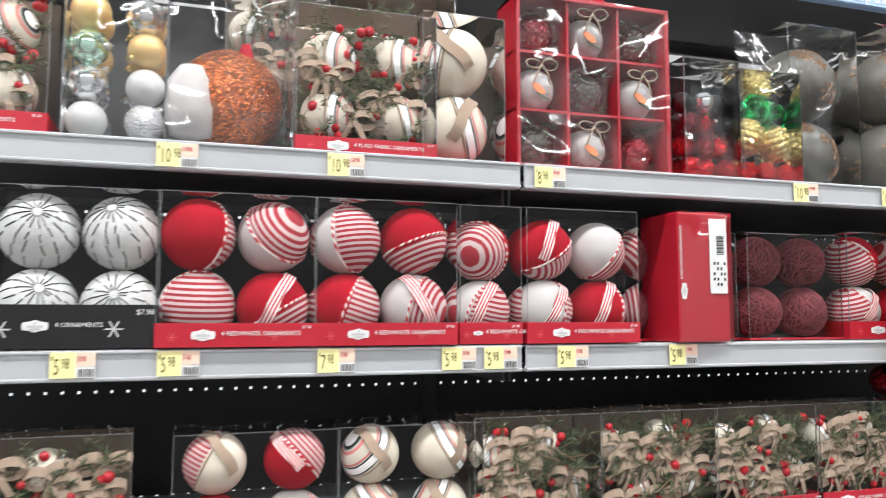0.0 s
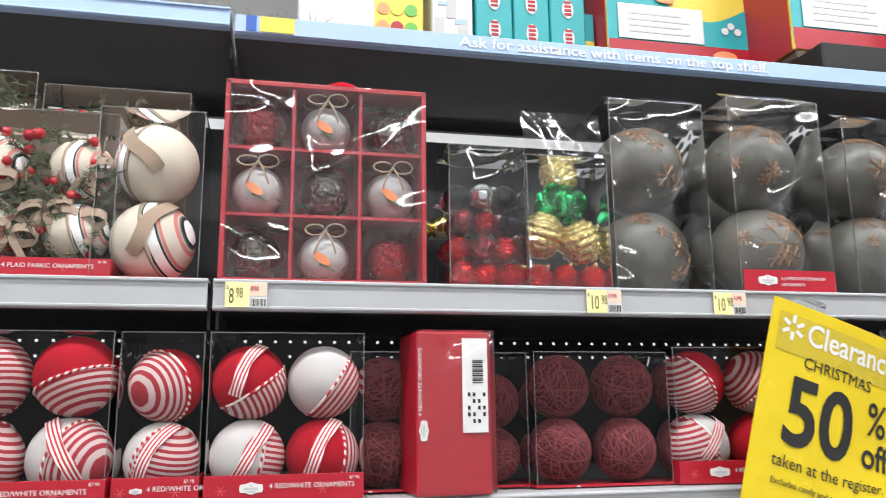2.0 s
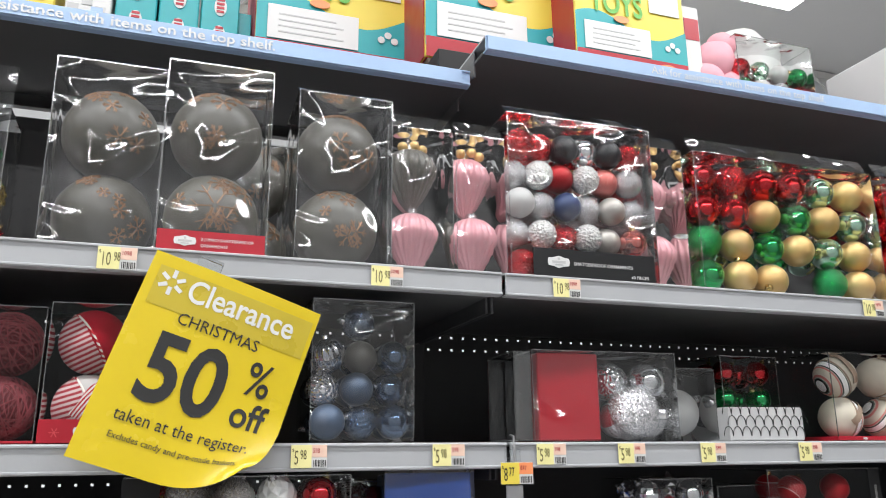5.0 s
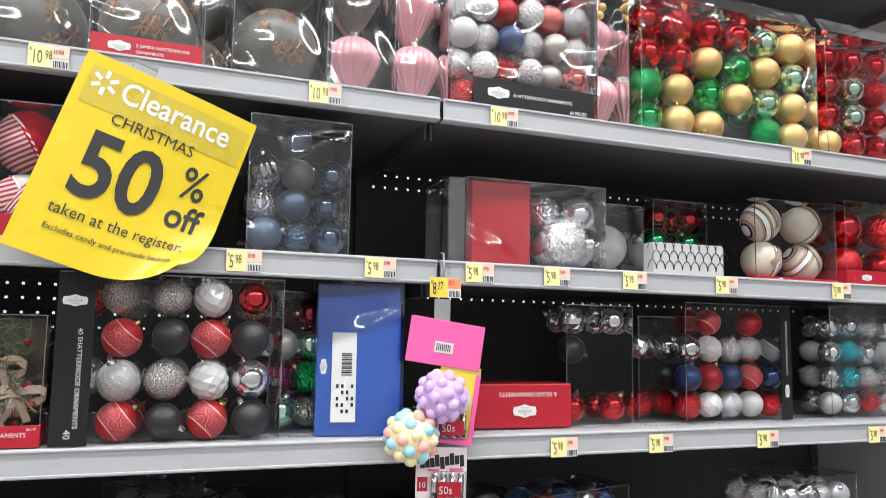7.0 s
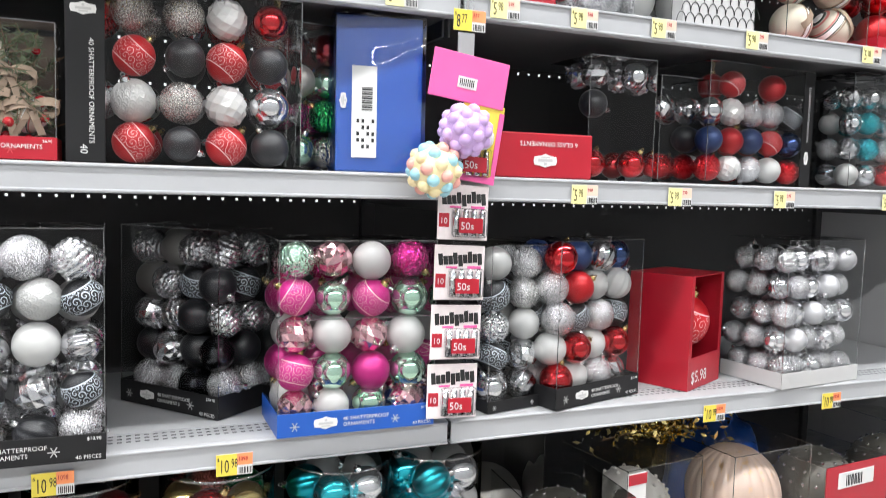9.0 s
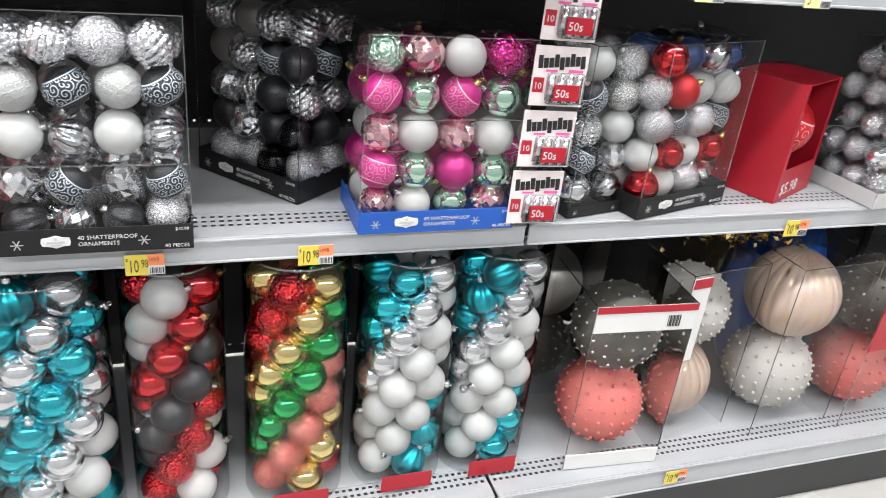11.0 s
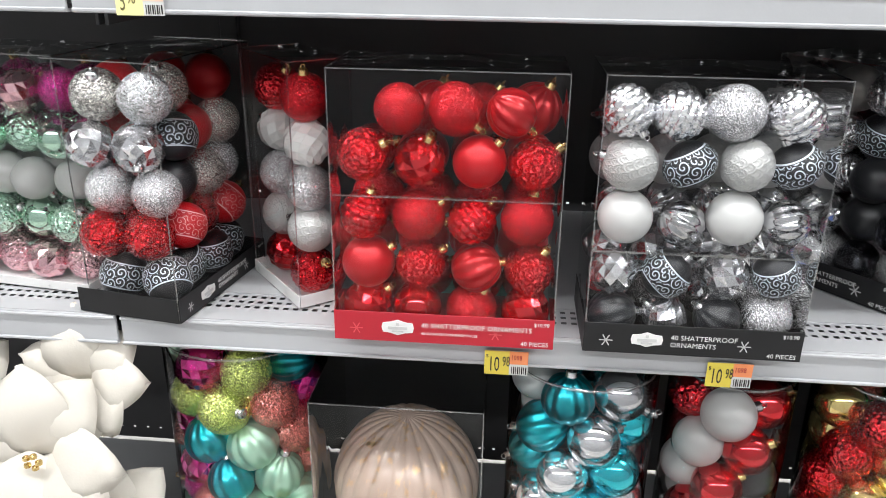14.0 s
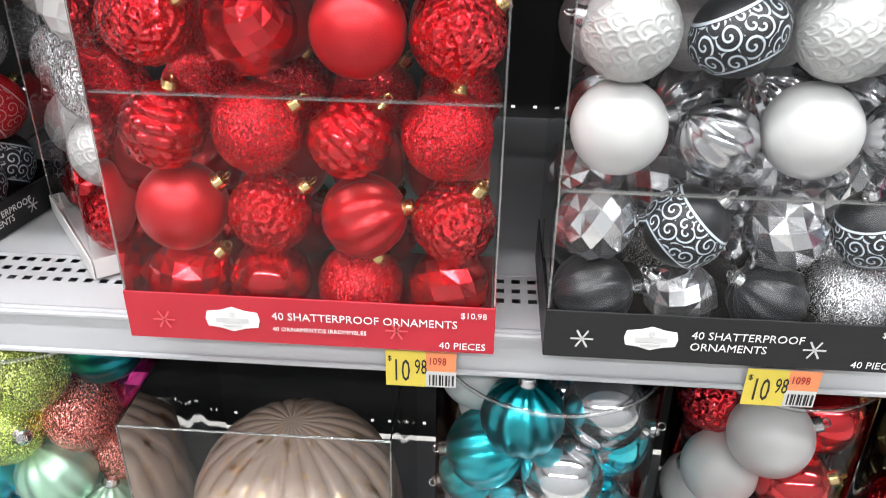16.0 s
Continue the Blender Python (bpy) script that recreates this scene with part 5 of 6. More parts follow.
part("body", lathe([(0, 0), (0.024, 0.001), (0.027, 0.008), (0.022, 0.016), (0.010, 0.022), (0, 0.024)], 20), FELTR, hat, smooth=True)
pk = fabric_pack(-0.078, 0.022, S1, 0, "LLLL", w=0.122, d=0.115, h=0.212, plaid=True, label="clear pack of two large cream and plaid fabric balls", hl=0.003, words=[("", 0.007)])
wreath_pack(-0.215, 0.03, S1, w=0.195, d=0.09, h=0.205, seed=40, hl=0.024)
wreath_pack(-0.145, 0.145, S1, w=0.19, d=0.09, h=0.285, seed=41, red=False)
wreath_pack(-0.325, 0.145, S1, w=0.15, d=0.09, h=0.30, seed=42, red=False)
wreath_pack(-0.72, 0.03, S1, w=0.22, d=0.09, h=0.2, seed=44, red=True)
p = pack("ornament_pack", "clear box holding an orange glittered pumpkin ornament", -0.395, 0.03, S1, 0.158, 0.13, 0.235, 0, None, 0, rows=[], film=True)
ornament("Og", 0.0, 0.082, 0.078, 0.150, p, (0, 0, 0), cap=False)
part("ghost_face", lathe([(0, 0.0), (0.026, 0.008), (0.033, 0.04), (0.030, 0.08), (0.016, 0.10), (0, 0.104)], 20), FELTW, p, "white ghost figure with a plain painted face", pose(-0.05, 0.035, 0.012), smooth=True)
part("stem", lathe([(0.012, 0), (0.009, 0.02), (0.006, 0.03), (0, 0.032)], 10), FELTR, p, "red bow knot", pose(0.02, 0.05, 0.125), smooth=True)
p = pack("ornament_bag", "clear bag of green, silver and gold ornaments", -0.535, 0.03, S1, 0.118, 0.1, 0.25, 0, None, 0, rows=["Wm Sg", "Ss Wm", "Gs Am", "Am Ss"], dia=0.05, z0=0.03, film=True)
pack("ornament_bag", "clear bag of red tinsel and silver ornaments", 0.348, 0.035, S1, 0.105, 0.1, 0.195, 0, None, 0, rows=["Rf Rp Rt", "Rt Df Rp", "Df Rt Ks", "Ks Ss Ks"], dia=0.036, pitch=0.036, z0=0.022, film=True)
p = thing("ornament_box", "small black and gold boxed ornament set", "ornament box", pose(0.31, 0.20, S1 + 0.0005))
part("carton", boxes([(-0.045, 0.045, 0, 0.08, 0, 0.10)], 0.002), CARD["K"], p)
for sx in (-0.02, 0.02):
    ornament("As", sx, 0.03, 0.122, 0.044, p)
p = pack("ornament_bag", "clear bag of gold pinecones, green mesh and red ornaments", 0.460, 0.03, S1, 0.116, 0.09, 0.185, 0, None, 0, rows=["Rt Rt Rt"], dia=0.036, z0=0.02, film=True, peak=0.07)
ornament("Ap", -0.028, 0.034, 0.080, 0.064, p, (10, 15, 0), cap=False)
ornament("Ap", 0.028, 0.034, 0.072, 0.064, p, (10, -25, 0), cap=False)
rs, bm = random.Random(12), bmesh.new()
for k in range(22):
    m = pose(rs.uniform(-0.028, 0.028), rs.uniform(0.022, 0.045), 0.128 + rs.uniform(-0.014, 0.016), rs.uniform(0, 180), rs.uniform(0, 180), rs.uniform(0, 180))
    r = rs.uniform(0.010, 0.018)
    add_tube(bm, [m @ Vector((r * math.cos(t), r * math.sin(t), 0.003 * math.sin(3 * t))) for t in [i * math.pi / 8 for i in range(16)]], 0.0048, 6, True)
part("green_rope", bm, ball_mat("Eg"), p, "coil of thick green glitter rope", smooth=True)
ornament("Ap", 0.004, 0.045, 0.170, 0.055, p, cap=False)


def jumbo_pack(x, w=0.140, h=0.285, label=True, rz=0, dia=0.13):
    p = pack("jumbo_ball_pack", "clear pack of two jumbo grey balls printed with copper snowflakes", x, 0.03, S1, w, 0.14, h, rz, None, 0, rows=[], film=True, peak=0.016)
    for k in range(2):
        o = ornament("Nm", 0, 0.074, 0.003 + dia / 2 + k * dia * 0.96, dia, p, (0, 0, 0), cap=False)
        bm = bmesh.new()
        for s in range(8):
            a, e, r = rnd.uniform(-2.4, -0.7), rnd.uniform(-0.5, 1.1), rnd.choice((0.010, 0.014, 0.020))
            if label and k == 0 and s == 0:
                a, e, r = -1.55, 0.05, 0.046
            c = Vector((math.cos(a) * math.cos(e), math.sin(a) * math.cos(e), math.sin(e)))
            u = c.cross(Vector((0, 0, 1))).normalized()
            v = c.cross(u)
            for q in range(6):
                dr = u * math.cos(q * math.pi / 3) + v * math.sin(q * math.pi / 3)
                for (p0, p1) in ((0.1, 1.0),):
                    pts = [(c + dr * (r / (dia / 2)) * f).normalized() * 0.503 for f in (p0, 0.55, p1)]
                    add_tube(bm, pts, 0.009, 4)
                for sg in (-1, 1):
                    dd = (dr + sg * 0.9 * c.cross(dr)).normalized()
                    b0 = (c + dr * (r / (dia / 2)) * 0.55).normalized() * 0.503
                    add_tube(bm, [b0, (b0.normalized() + dd * (r / (dia / 2)) * 0.35).normalized() * 0.503], 0.007, 4)
        part("snowflake_print", bm, COPPER, o, "raised copper snowflakes")
    if label:
        q = part("label", boxes([(-w / 2 + 0.002, w / 2 - 0.002, -0.0025, -0.0012, 0.004, 0.034)]), CARD["R"], p, "red printed label")
        badge(-w * 0.24, -0.003, 0.019, 0.030, q)
        lettering("2 JUMBO SHATTERPROOF", 0.0062, -w * 0.10, -0.0034, 0.020, CARD["W"], q)
        lettering("ORNAMENTS", 0.0062, -w * 0.10, -0.0034, 0.011, CARD["W"], q)
    return p


jumbo_pack(0.633, 0.154, 0.304, False, dia=0.143).location.y = 0.095
jumbo_pack(0.788, 0.150, 0.292, True, dia=0.138)
jumbo_pack(0.976, 0.146, 0.272, False, dia=0.133)
jumbo_pack(0.86, 0.10, 0.24, False).location.y = 0.2
pack("finial_pack", "clear pack of grey and pink ribbed finial ornaments", 1.098, 0.035, S1, 0.108, 0.1, 0.235, 0, None, 0, rows=["Pi Ni", "Pi Ni"], dia=0.105, pitch=0.108, z0=0.056, film=True, tilt=(0, 0, 0), layers=1, beads=True, peak=0.03)
pack("finial_pack", "clear pack of pink ribbed finial ornaments", 1.200, 0.035, S1, 0.085, 0.1, 0.235, 0, None, 0, rows=["Pi", "Pi"], dia=0.105, pitch=0.108, z0=0.056, film=True, tilt=(0, 0, 0), layers=1, beads=True, peak=0.03)
p = pack("ornament_bag", "clear bag of red, white and navy balls with black label", 1.385, 0.03, S1, 0.275, 0.12, 0.285, 0, None, 0, rows=["Rt Rt Km Km Km Rt", "Sg Wt Rt Wt Qm Ys", "Wm Sg Bm Sg Qm Sg", "Sg Wt Rm Wt Ym Sg", "Rt Rt Km Ss Km Rt"], dia=0.052, pitch=0.053, z0=0.03, film=True, peak=0.022)
q = part("label", boxes([(-0.10, 0.128, -0.003, -0.0015, 0.004, 0.052)], 0.0004), CARD["K"], p, "black printed label")
badge(-0.055, -0.0034, 0.030, 0.04, q)
lettering("SHATTERPROOF ORNAMENTS", 0.0082, -0.028, -0.0038, 0.026, CARD["W"], q)
lettering("60 PIECES", 0.008, 0.080, -0.0038, 0.010, CARD["W"], q)
pack("finial_pack", "clear pack of pink ribbed finials and gold beads", 1.560, 0.05, S1, 0.085, 0.1, 0.265, 0, None, 0, rows=["Pi", "Pi"], dia=0.11, pitch=0.115, z0=0.058, film=True, tilt=(0, 0, 0), layers=1, beads=True, peak=0.03)
pack("ornament_bag", "large clear bag of red, gold and green balls", 1.825, 0.03, S1, 0.42, 0.12, 0.26, 0, None, 0, rows=["Es Am Am - Eg Am", "Eg Am Es Am Gs Am", "Rs Rs Am Es Am Gs", "Rs Rt Rs Rs Gs Am"], dia=0.064, pitch=0.062, z0=0.036, film=True, peak=0.035)
pack("ornament_bag", "clear bag of red, gold and mint balls", 2.16, 0.03, S1, 0.2, 0.12, 0.26, 0, None, 0, rows=["Am Rs Rs", "Rs Gs Rs", "Rs Gs Rt", "Rs Rs Rs"], dia=0.06, pitch=0.06, z0=0.036, film=True, peak=0.035)

# ---- raised top shelf: toy cartons ----
def beach_box(x, y, z, w, size, h=0.30, d=0.2):
    p = thing("toy_carton", "yellow, teal and red printed beach toy carton", "toy carton", pose(x, y, z + 0.001) @ Matrix.Scale(size, 4), "beach toy cartons")
    part("carton", boxes([(-w / 2, w / 2, 0, d, 0, h)], 0.002), CARD["Y"], p, "yellow printed carton")
    bm = bmesh.new()
    n = 24
    lo = [bm.verts.new((-w / 2 + w * i / n, -0.0012, 0.02)) for i in range(n + 1)]
    hi = [bm.verts.new((-w / 2 + w * i / n, -0.0012, 0.098 + 0.022 * math.sin(i / n * 6.0 + 0.6))) for i in range(n + 1)]
    for i in range(n):
        bm.faces.new((lo[i], lo[i + 1], hi[i + 1], hi[i]))
    part("wave_print", bm, CARD["T"], p, "teal printed wave")
    part("red_base_print", boxes([(-w / 2 + 0.001, w / 2 - 0.001, -0.0022, -0.0014, 0.001, 0.034)]), CARD["R"], p)
    part("red_side_print", boxes([(-w / 2 - 0.0016, -w / 2 - 0.0006, 0.004, d - 0.004, 0.001, h * 0.9)]), CARD["R"], p)
    part("red_bottom_print", boxes([(-w / 2 + 0.001, w / 2 - 0.001, 0.001, d - 0.001, -0.0008, -0.0001)]), CARD["R"], p, "red printed bottom")
    q = part("notice_panel", boxes([(-w * 0.43, w * 0.16, -0.0034, -0.0024, 0.036, 0.094)], 0.0004), CARD["W"], p, "white panel of small print")
    part("small_print", boxes([(-w * 0.36, w * (0.06 - 0.05 * (k % 2)), -0.004, -0.0034, 0.047 + k * 0.010, 0.0495 + k * 0.010) for k in range(4)]), CARD["S"], q)
    part("bright_oval", lathe([(0, 0), (0.02, 0.0), (0.02, 0.002), (0, 0.002)], 20), CARD["O"], p, "orange printed badge", pose(w * 0.30, -0.003, 0.018, 90) @ Matrix.Diagonal((1, 0.45, 1, 1)))
    part("bright_oval", lathe([(0, 0), (0.016, 0.0), (0.016, 0.002), (0, 0.002)], 20), CARD["O"], p, "orange printed badge", pose(-w * 0.10, -0.003, 0.106, 90) @ Matrix.Diagonal((1, 0.45, 1, 1)))
    part("white_panel", boxes([(w * 0.17, w * 0.45, -0.0026, -0.0016, 0.135, 0.235)]), CARD["W"], p)
    lettering("BEACH", 0.060, -w * 0.40, -0.003, 0.168, CARD["R"], p, squeeze=0.70, bold=0.0014)
    lettering("TOYS", 0.064, -w * 0.37, -0.003, 0.118, CARD["G"], p, squeeze=0.72, bold=0.0016)
    for k in range(3):
        part("print_dot", lathe([(0, 0), (0.006, 0), (0.006, 0.001), (0, 0.001)], 12), CARD["W"], p, m=pose(w * 0.36 + (k - 1) * 0.011, -0.0026, 0.062 + (k % 2) * 0.009, 90))
    return p


def riser(x, y, w, d, h):
    p = thing("flat_carton", "flat black card carton lying under the toys", "carton", pose(x, y, DECKZ + 0.001))
    part("carton", boxes([(-w / 2, w / 2, 0, d, 0, h)], 0.003), CARD["K"], p)
    part("tape", boxes([(-w / 2, w / 2, -0.0012, 0.0, h * 0.2, h * 0.2 + 0.03)]), CARD["D"], p, "strip of brown packing tape")


riser(0.72, 0.77, 1.32, 0.12, 0.172)
riser(1.86, 0.53, 1.12, 0.34, 0.130)
TOYZ, TOYC = DECKZ + 0.174, DECKZ + 0.132
beach_box(1.098, 0.80, TOYZ, 0.242, 1.70, d=0.17)
beach_box(1.512, 0.62, TOYC + 0.02, 0.250, 1.72)
beach_box(1.829, 0.50, TOYC, 0.242, 1.38)
riser_pad = thing("flat_carton", "thin dark brown card sheet under a toy carton", "carton", pose(1.512, 0.62, TOYC + 0.0005))
part("carton", boxes([(-0.21, 0.21, 0.0, 0.33, 0.0, 0.019)], 0.002), CARD["D"], riser_pad)
p = thing("game_carton", "yellow carton printed with coloured dots", "toy carton", pose(0.348, 0.84, TOYZ + 0.001) @ Matrix.Scale(1.6, 4))
part("carton", boxes([(-0.042, 0.042, 0, 0.12, 0, 0.24)], 0.002), CARD["Y"], p)
for k, c in enumerate("ORGOYG"):
    part("print_dot", lathe([(0, 0), (0.010, 0), (0.010, 0.001), (0, 0.001)], 14), CARD[c], p, m=pose(-0.022 + (k % 3) * 0.022, -0.001, 0.034 + (k // 3) * 0.03, 90))
p = thing("paper_pack", "white and grey printed paper pack", "toy carton", pose(0.490, 0.84, TOYZ + 0.001) @ Matrix.Scale(1.55, 4))
part("carton", boxes([(-0.034, 0.034, 0, 0.12, 0, 0.22)], 0.002), CARD["W"], p)
part("print_patch", boxes([(-0.030 + k * 0.02, -0.014 + k * 0.02, -0.0012, -0.0004, 0.02 + (k % 2) * 0.04, 0.06 + (k % 2) * 0.05) for k in range(3)]), CARD["S"], p)
part("print_spot", boxes([(0.004, 0.022, -0.0016, -0.0006, 0.05, 0.058), (-0.024, -0.008, -0.0016, -0.0006, 0.082, 0.088)]), CARD["L"], p)
for k in range(3):
    p = thing("teal_pack", "teal carton with red and white printed balloons", "toy carton", pose(0.600 + k * 0.102, 0.84 + 0.005 * k, TOYZ + 0.001) @ Matrix.Scale(1.62, 4), "teal toy packs")
    part("carton", boxes([(-0.030, 0.030, 0, 0.1, 0, 0.2)], 0.002), CARD["T"], p)
    for j in range(3):
        part("print_oval", lathe([(0, 0), (0.011, 0), (0.011, 0.001), (0, 0.001)], 16), CARD["W"], p, m=pose(0, -0.001, 0.045 + j * 0.05, 90) @ Matrix.Diagonal((0.9, 1.5, 1, 1)))
        part("print_stripe", boxes([(-0.006, 0.006, -0.003, -0.0022, 0.034 + j * 0.05 + q * 0.007, 0.038 + j * 0.05 + q * 0.007) for q in range(4)]), CARD["R"], p)
p = thing("yellow_carton", "narrow yellow and teal toy carton", "toy carton", pose(0.868, 0.87, TOYZ + 0.001))
part("carton", boxes([(-0.018, 0.018, 0, 0.12, 0, 0.16)], 0.002), CARD["T"], p)
part("yellow_print", boxes([(-0.016, 0.016, -0.0012, -0.0004, 0.02, 0.08)], 0.0003), CARD["Y"], p)
p = thing("white_carton", "plain white carton on the top shelf", "carton", pose(0.19, 0.70, DECKZ + 0.001))
part("carton", boxes([(-0.085, 0.085, 0, 0.2, 0, 0.26)], 0.003), CARD["W"], p)
p = thing("artificial_branch", "dark green artificial pine branch on the top shelf", "pine branch", pose(-0.05, 0.66, DECKZ + 0.001))
rs = random.Random(5)
nv, nf = [], []
for k in range(1400):
    b = Vector((rs.uniform(-0.22, 0.2), rs.uniform(-0.06, 0.1), rs.uniform(0.004, 0.10)))
    s = Vector((rs.uniform(-1, 1), rs.uniform(-1, 1), rs.uniform(-0.05, 1))).normalized() * 0.05
    e = s.cross(Vector((0.3, 0.2, 1))).normalized() * 0.001
    nv += [b - e, b + e, b + s]
    nf.append((3 * k, 3 * k + 1, 3 * k + 2))
me = bpy.data.meshes.new("needles")
me.from_pydata(nv, [], nf)
part("needles", me, NEEDLE, p, "dense dark green needles")
part("stem", tube_bm([(-0.24, 0.02, 0.006), (0, 0.02, 0.02), (0.22, 0.02, 0.012)], 0.006), BARK, p)
p = thing("narrow_carton", "narrow white and red carton on the top shelf", "toy carton", pose(2.034, 0.52, TOYC + 0.001) @ Matrix.Scale(1.3, 4))
part("carton", boxes([(-0.022, 0.022, 0, 0.15, 0, 0.19)], 0.002), CARD["W"], p)
part("red_print", boxes([(-0.018, 0.018, -0.0014, -0.0005, 0.11, 0.16)]), CARD["R"], p)
p = thing("pink_plush_toy", "folded pink plush toy on the top shelf", "plush toy", pose(2.125, 0.50, TOYC + 0.001) @ Matrix.Scale(1.05, 4))
for k, (x, z, r) in enumerate(((-0.03, 0.04, 0.05), (0.035, 0.035, 0.045), (0.0, 0.105, 0.055), (0.03, 0.155, 0.038))):
    bm = bmesh.new()
    bmesh.ops.create_icosphere(bm, subdivisions=3, radius=r)
    for v in bm.verts:
        v.co *= 1 + 0.10 * noise.noise(v.co * 25 + Vector((k, 0, 0)))
        v.co.z = max(v.co.z, -z + 0.0)
    part("plush_fold", bm, PINKPLUSH, p, m=pose(x, 0.05, z), smooth=True)
pack("ornament_bag", "clear bag of red, white and green balls on the top shelf", 2.285, 0.49, TOYC, 0.26, 0.12, 0.17, 0, None, 0, rows=["Es Wm Sg Rs", "Rs Gs Wm Es"], dia=0.058, z0=0.03, film=True)
p = thing("white_lamp_shade", "white round paper shade lying behind the bag", "shade", pose(2.33, 0.68, TOYC + 0.001) @ Matrix.Scale(1.2, 4))
part("shade", lathe([(0.0, 0.24), (0.05, 0.24), (0.09, 0.18), (0.105, 0.09), (0.08, 0.02), (0.06, 0.0), (0, 0)], 28), CARD["W"], p, smooth=True)

# ---- bottom shelf ----
TUBE_H = 0.445
tube_pack(0.537, -0.02, S5, 0.088, TUBE_H, ["Tv", "Ss", "Ts", "Ss", "Wm"], "clear tube of teal, silver and white balls", dia=0.066)
tube_pack(0.712, 0.0, S5, 0.072, TUBE_H, ["Rt", "Wm", "Rs", "Km"], "clear tube of red, white and black balls", dia=0.063)
tube_pack(0.890, -0.01, S5, 0.080, TUBE_H, ["Rt", "As", "Es", "Yg", "As"], "clear tube of gold, green and red balls", dia=0.063)
tube_pack(1.068, -0.005, S5, 0.080, TUBE_H - 0.01, ["Ts", "Ss", "Wm", "Wm", "Tv"], "clear tube of teal, silver and white balls", dia=0.063)
tube_pack(1.226, 0.0, S5, 0.080, TUBE_H - 0.01, ["Tv", "Ss", "Wm", "Wm", "Ts"], "clear tube of white, teal and silver balls", dia=0.063)
tube_pack(0.110, 0.0, S5, 0.102, TUBE_H, ["Tv", "Mg", "Yg", "Lg", "Gv", "Tg", "Mf"], "wide clear drum of teal, coral, lime and magenta balls", dia=0.066, mixed=True)
p = thing("paper_header", "folded white paper header lying on the drum", "paper label", pose(0.135, 0.03, S5 + TUBE_H + 0.004, -18, 0, 12))
part("sheet", boxes([(-0.075, 0.075, 0.0, 0.05, 0.0, 0.001)], 0.0003), CARD["W"], p)
part("printed_mark", boxes([(-0.02 + k * 0.012, -0.012 + k * 0.012, 0.012, 0.020, 0.001, 0.0016) for k in range(5)]), INK, p)
p = pack("jumbo_ball_box", "clear box holding one jumbo champagne ribbed ball", 0.318, 0.0, S5, 0.205, 0.2, 0.395, 0, None, 0, rows=[])
ornament("Ch", 0.0, 0.10, 0.222, 0.196, p, (0, 0, 0), cap=False)
ornament("Ch", 0.0, 0.10, 0.068, 0.125, p, (0, 0, 40), cap=False)
p = thing("poinsettia_stem", "large cream fabric poinsettia flowers in a bunch", "artificial flower", pose(-0.11, -0.02, S5))
for hx, hy, hz, hr in ((-0.12, 0.02, 0.36, 1.5), (0.02, -0.02, 0.335, 1.55), (-0.05, 0.0, 0.215, 1.5), (0.065, 0.02, 0.20, 1.35), (-0.15, 0.01, 0.22, 1.3), (0.055, 0.03, 0.405, 1.15)):
    for k in range(7):
        bm = bmesh.new()
        L, W = rnd.uniform(0.065, 0.085) * hr, rnd.uniform(0.056, 0.070) * hr
        g = []
        for i in range(9):
            f = i / 8
            wd = W * (math.sin(math.pi * min(1, f * 0.93 + 0.07)) ** 0.75)
            g.append([bm.verts.new((L * f, -0.024 * math.sin(f * 2.4) + 0.007 * abs(j - 2) * f + 0.002 * math.sin(8 * f + j + k), wd * (j / 4 - 0.5))) for j in range(5)])
        for r0, r1 in zip(g, g[1:]):
            for j in range(4):
                bm.faces.new((r0[j], r0[j + 1], r1[j + 1], r1[j]))
        bmesh.ops.recalc_face_normals(bm, faces=bm.faces[:])
        bmesh.ops.solidify(bm, geom=bm.faces[:], thickness=0.001)
        part("petal", bm, PETAL, p, m=pose(hx, hy - 0.004 * (k % 3), hz, -18, 0, 0) @ pose(0, 0, 0, 0, k * 51 + rnd.uniform(-9, 9), rnd.uniform(-8, 8)), smooth=True)
    for k in range(5):
        part("stamen", lathe([(0, 0), (0.004, 0.002), (0.004, 0.006), (0, 0.008)], 8), GOLDCAP, p, m=pose(hx + 0.008 * math.cos(k * 1.26), hy - 0.028, hz + 0.008 * math.sin(k * 1.26)))
part("stem", tube_bm([(0, 0.03, 0.0), (0.01, 0.03, 0.15), (0, 0.03, 0.36)], 0.006), NEEDLE, p)


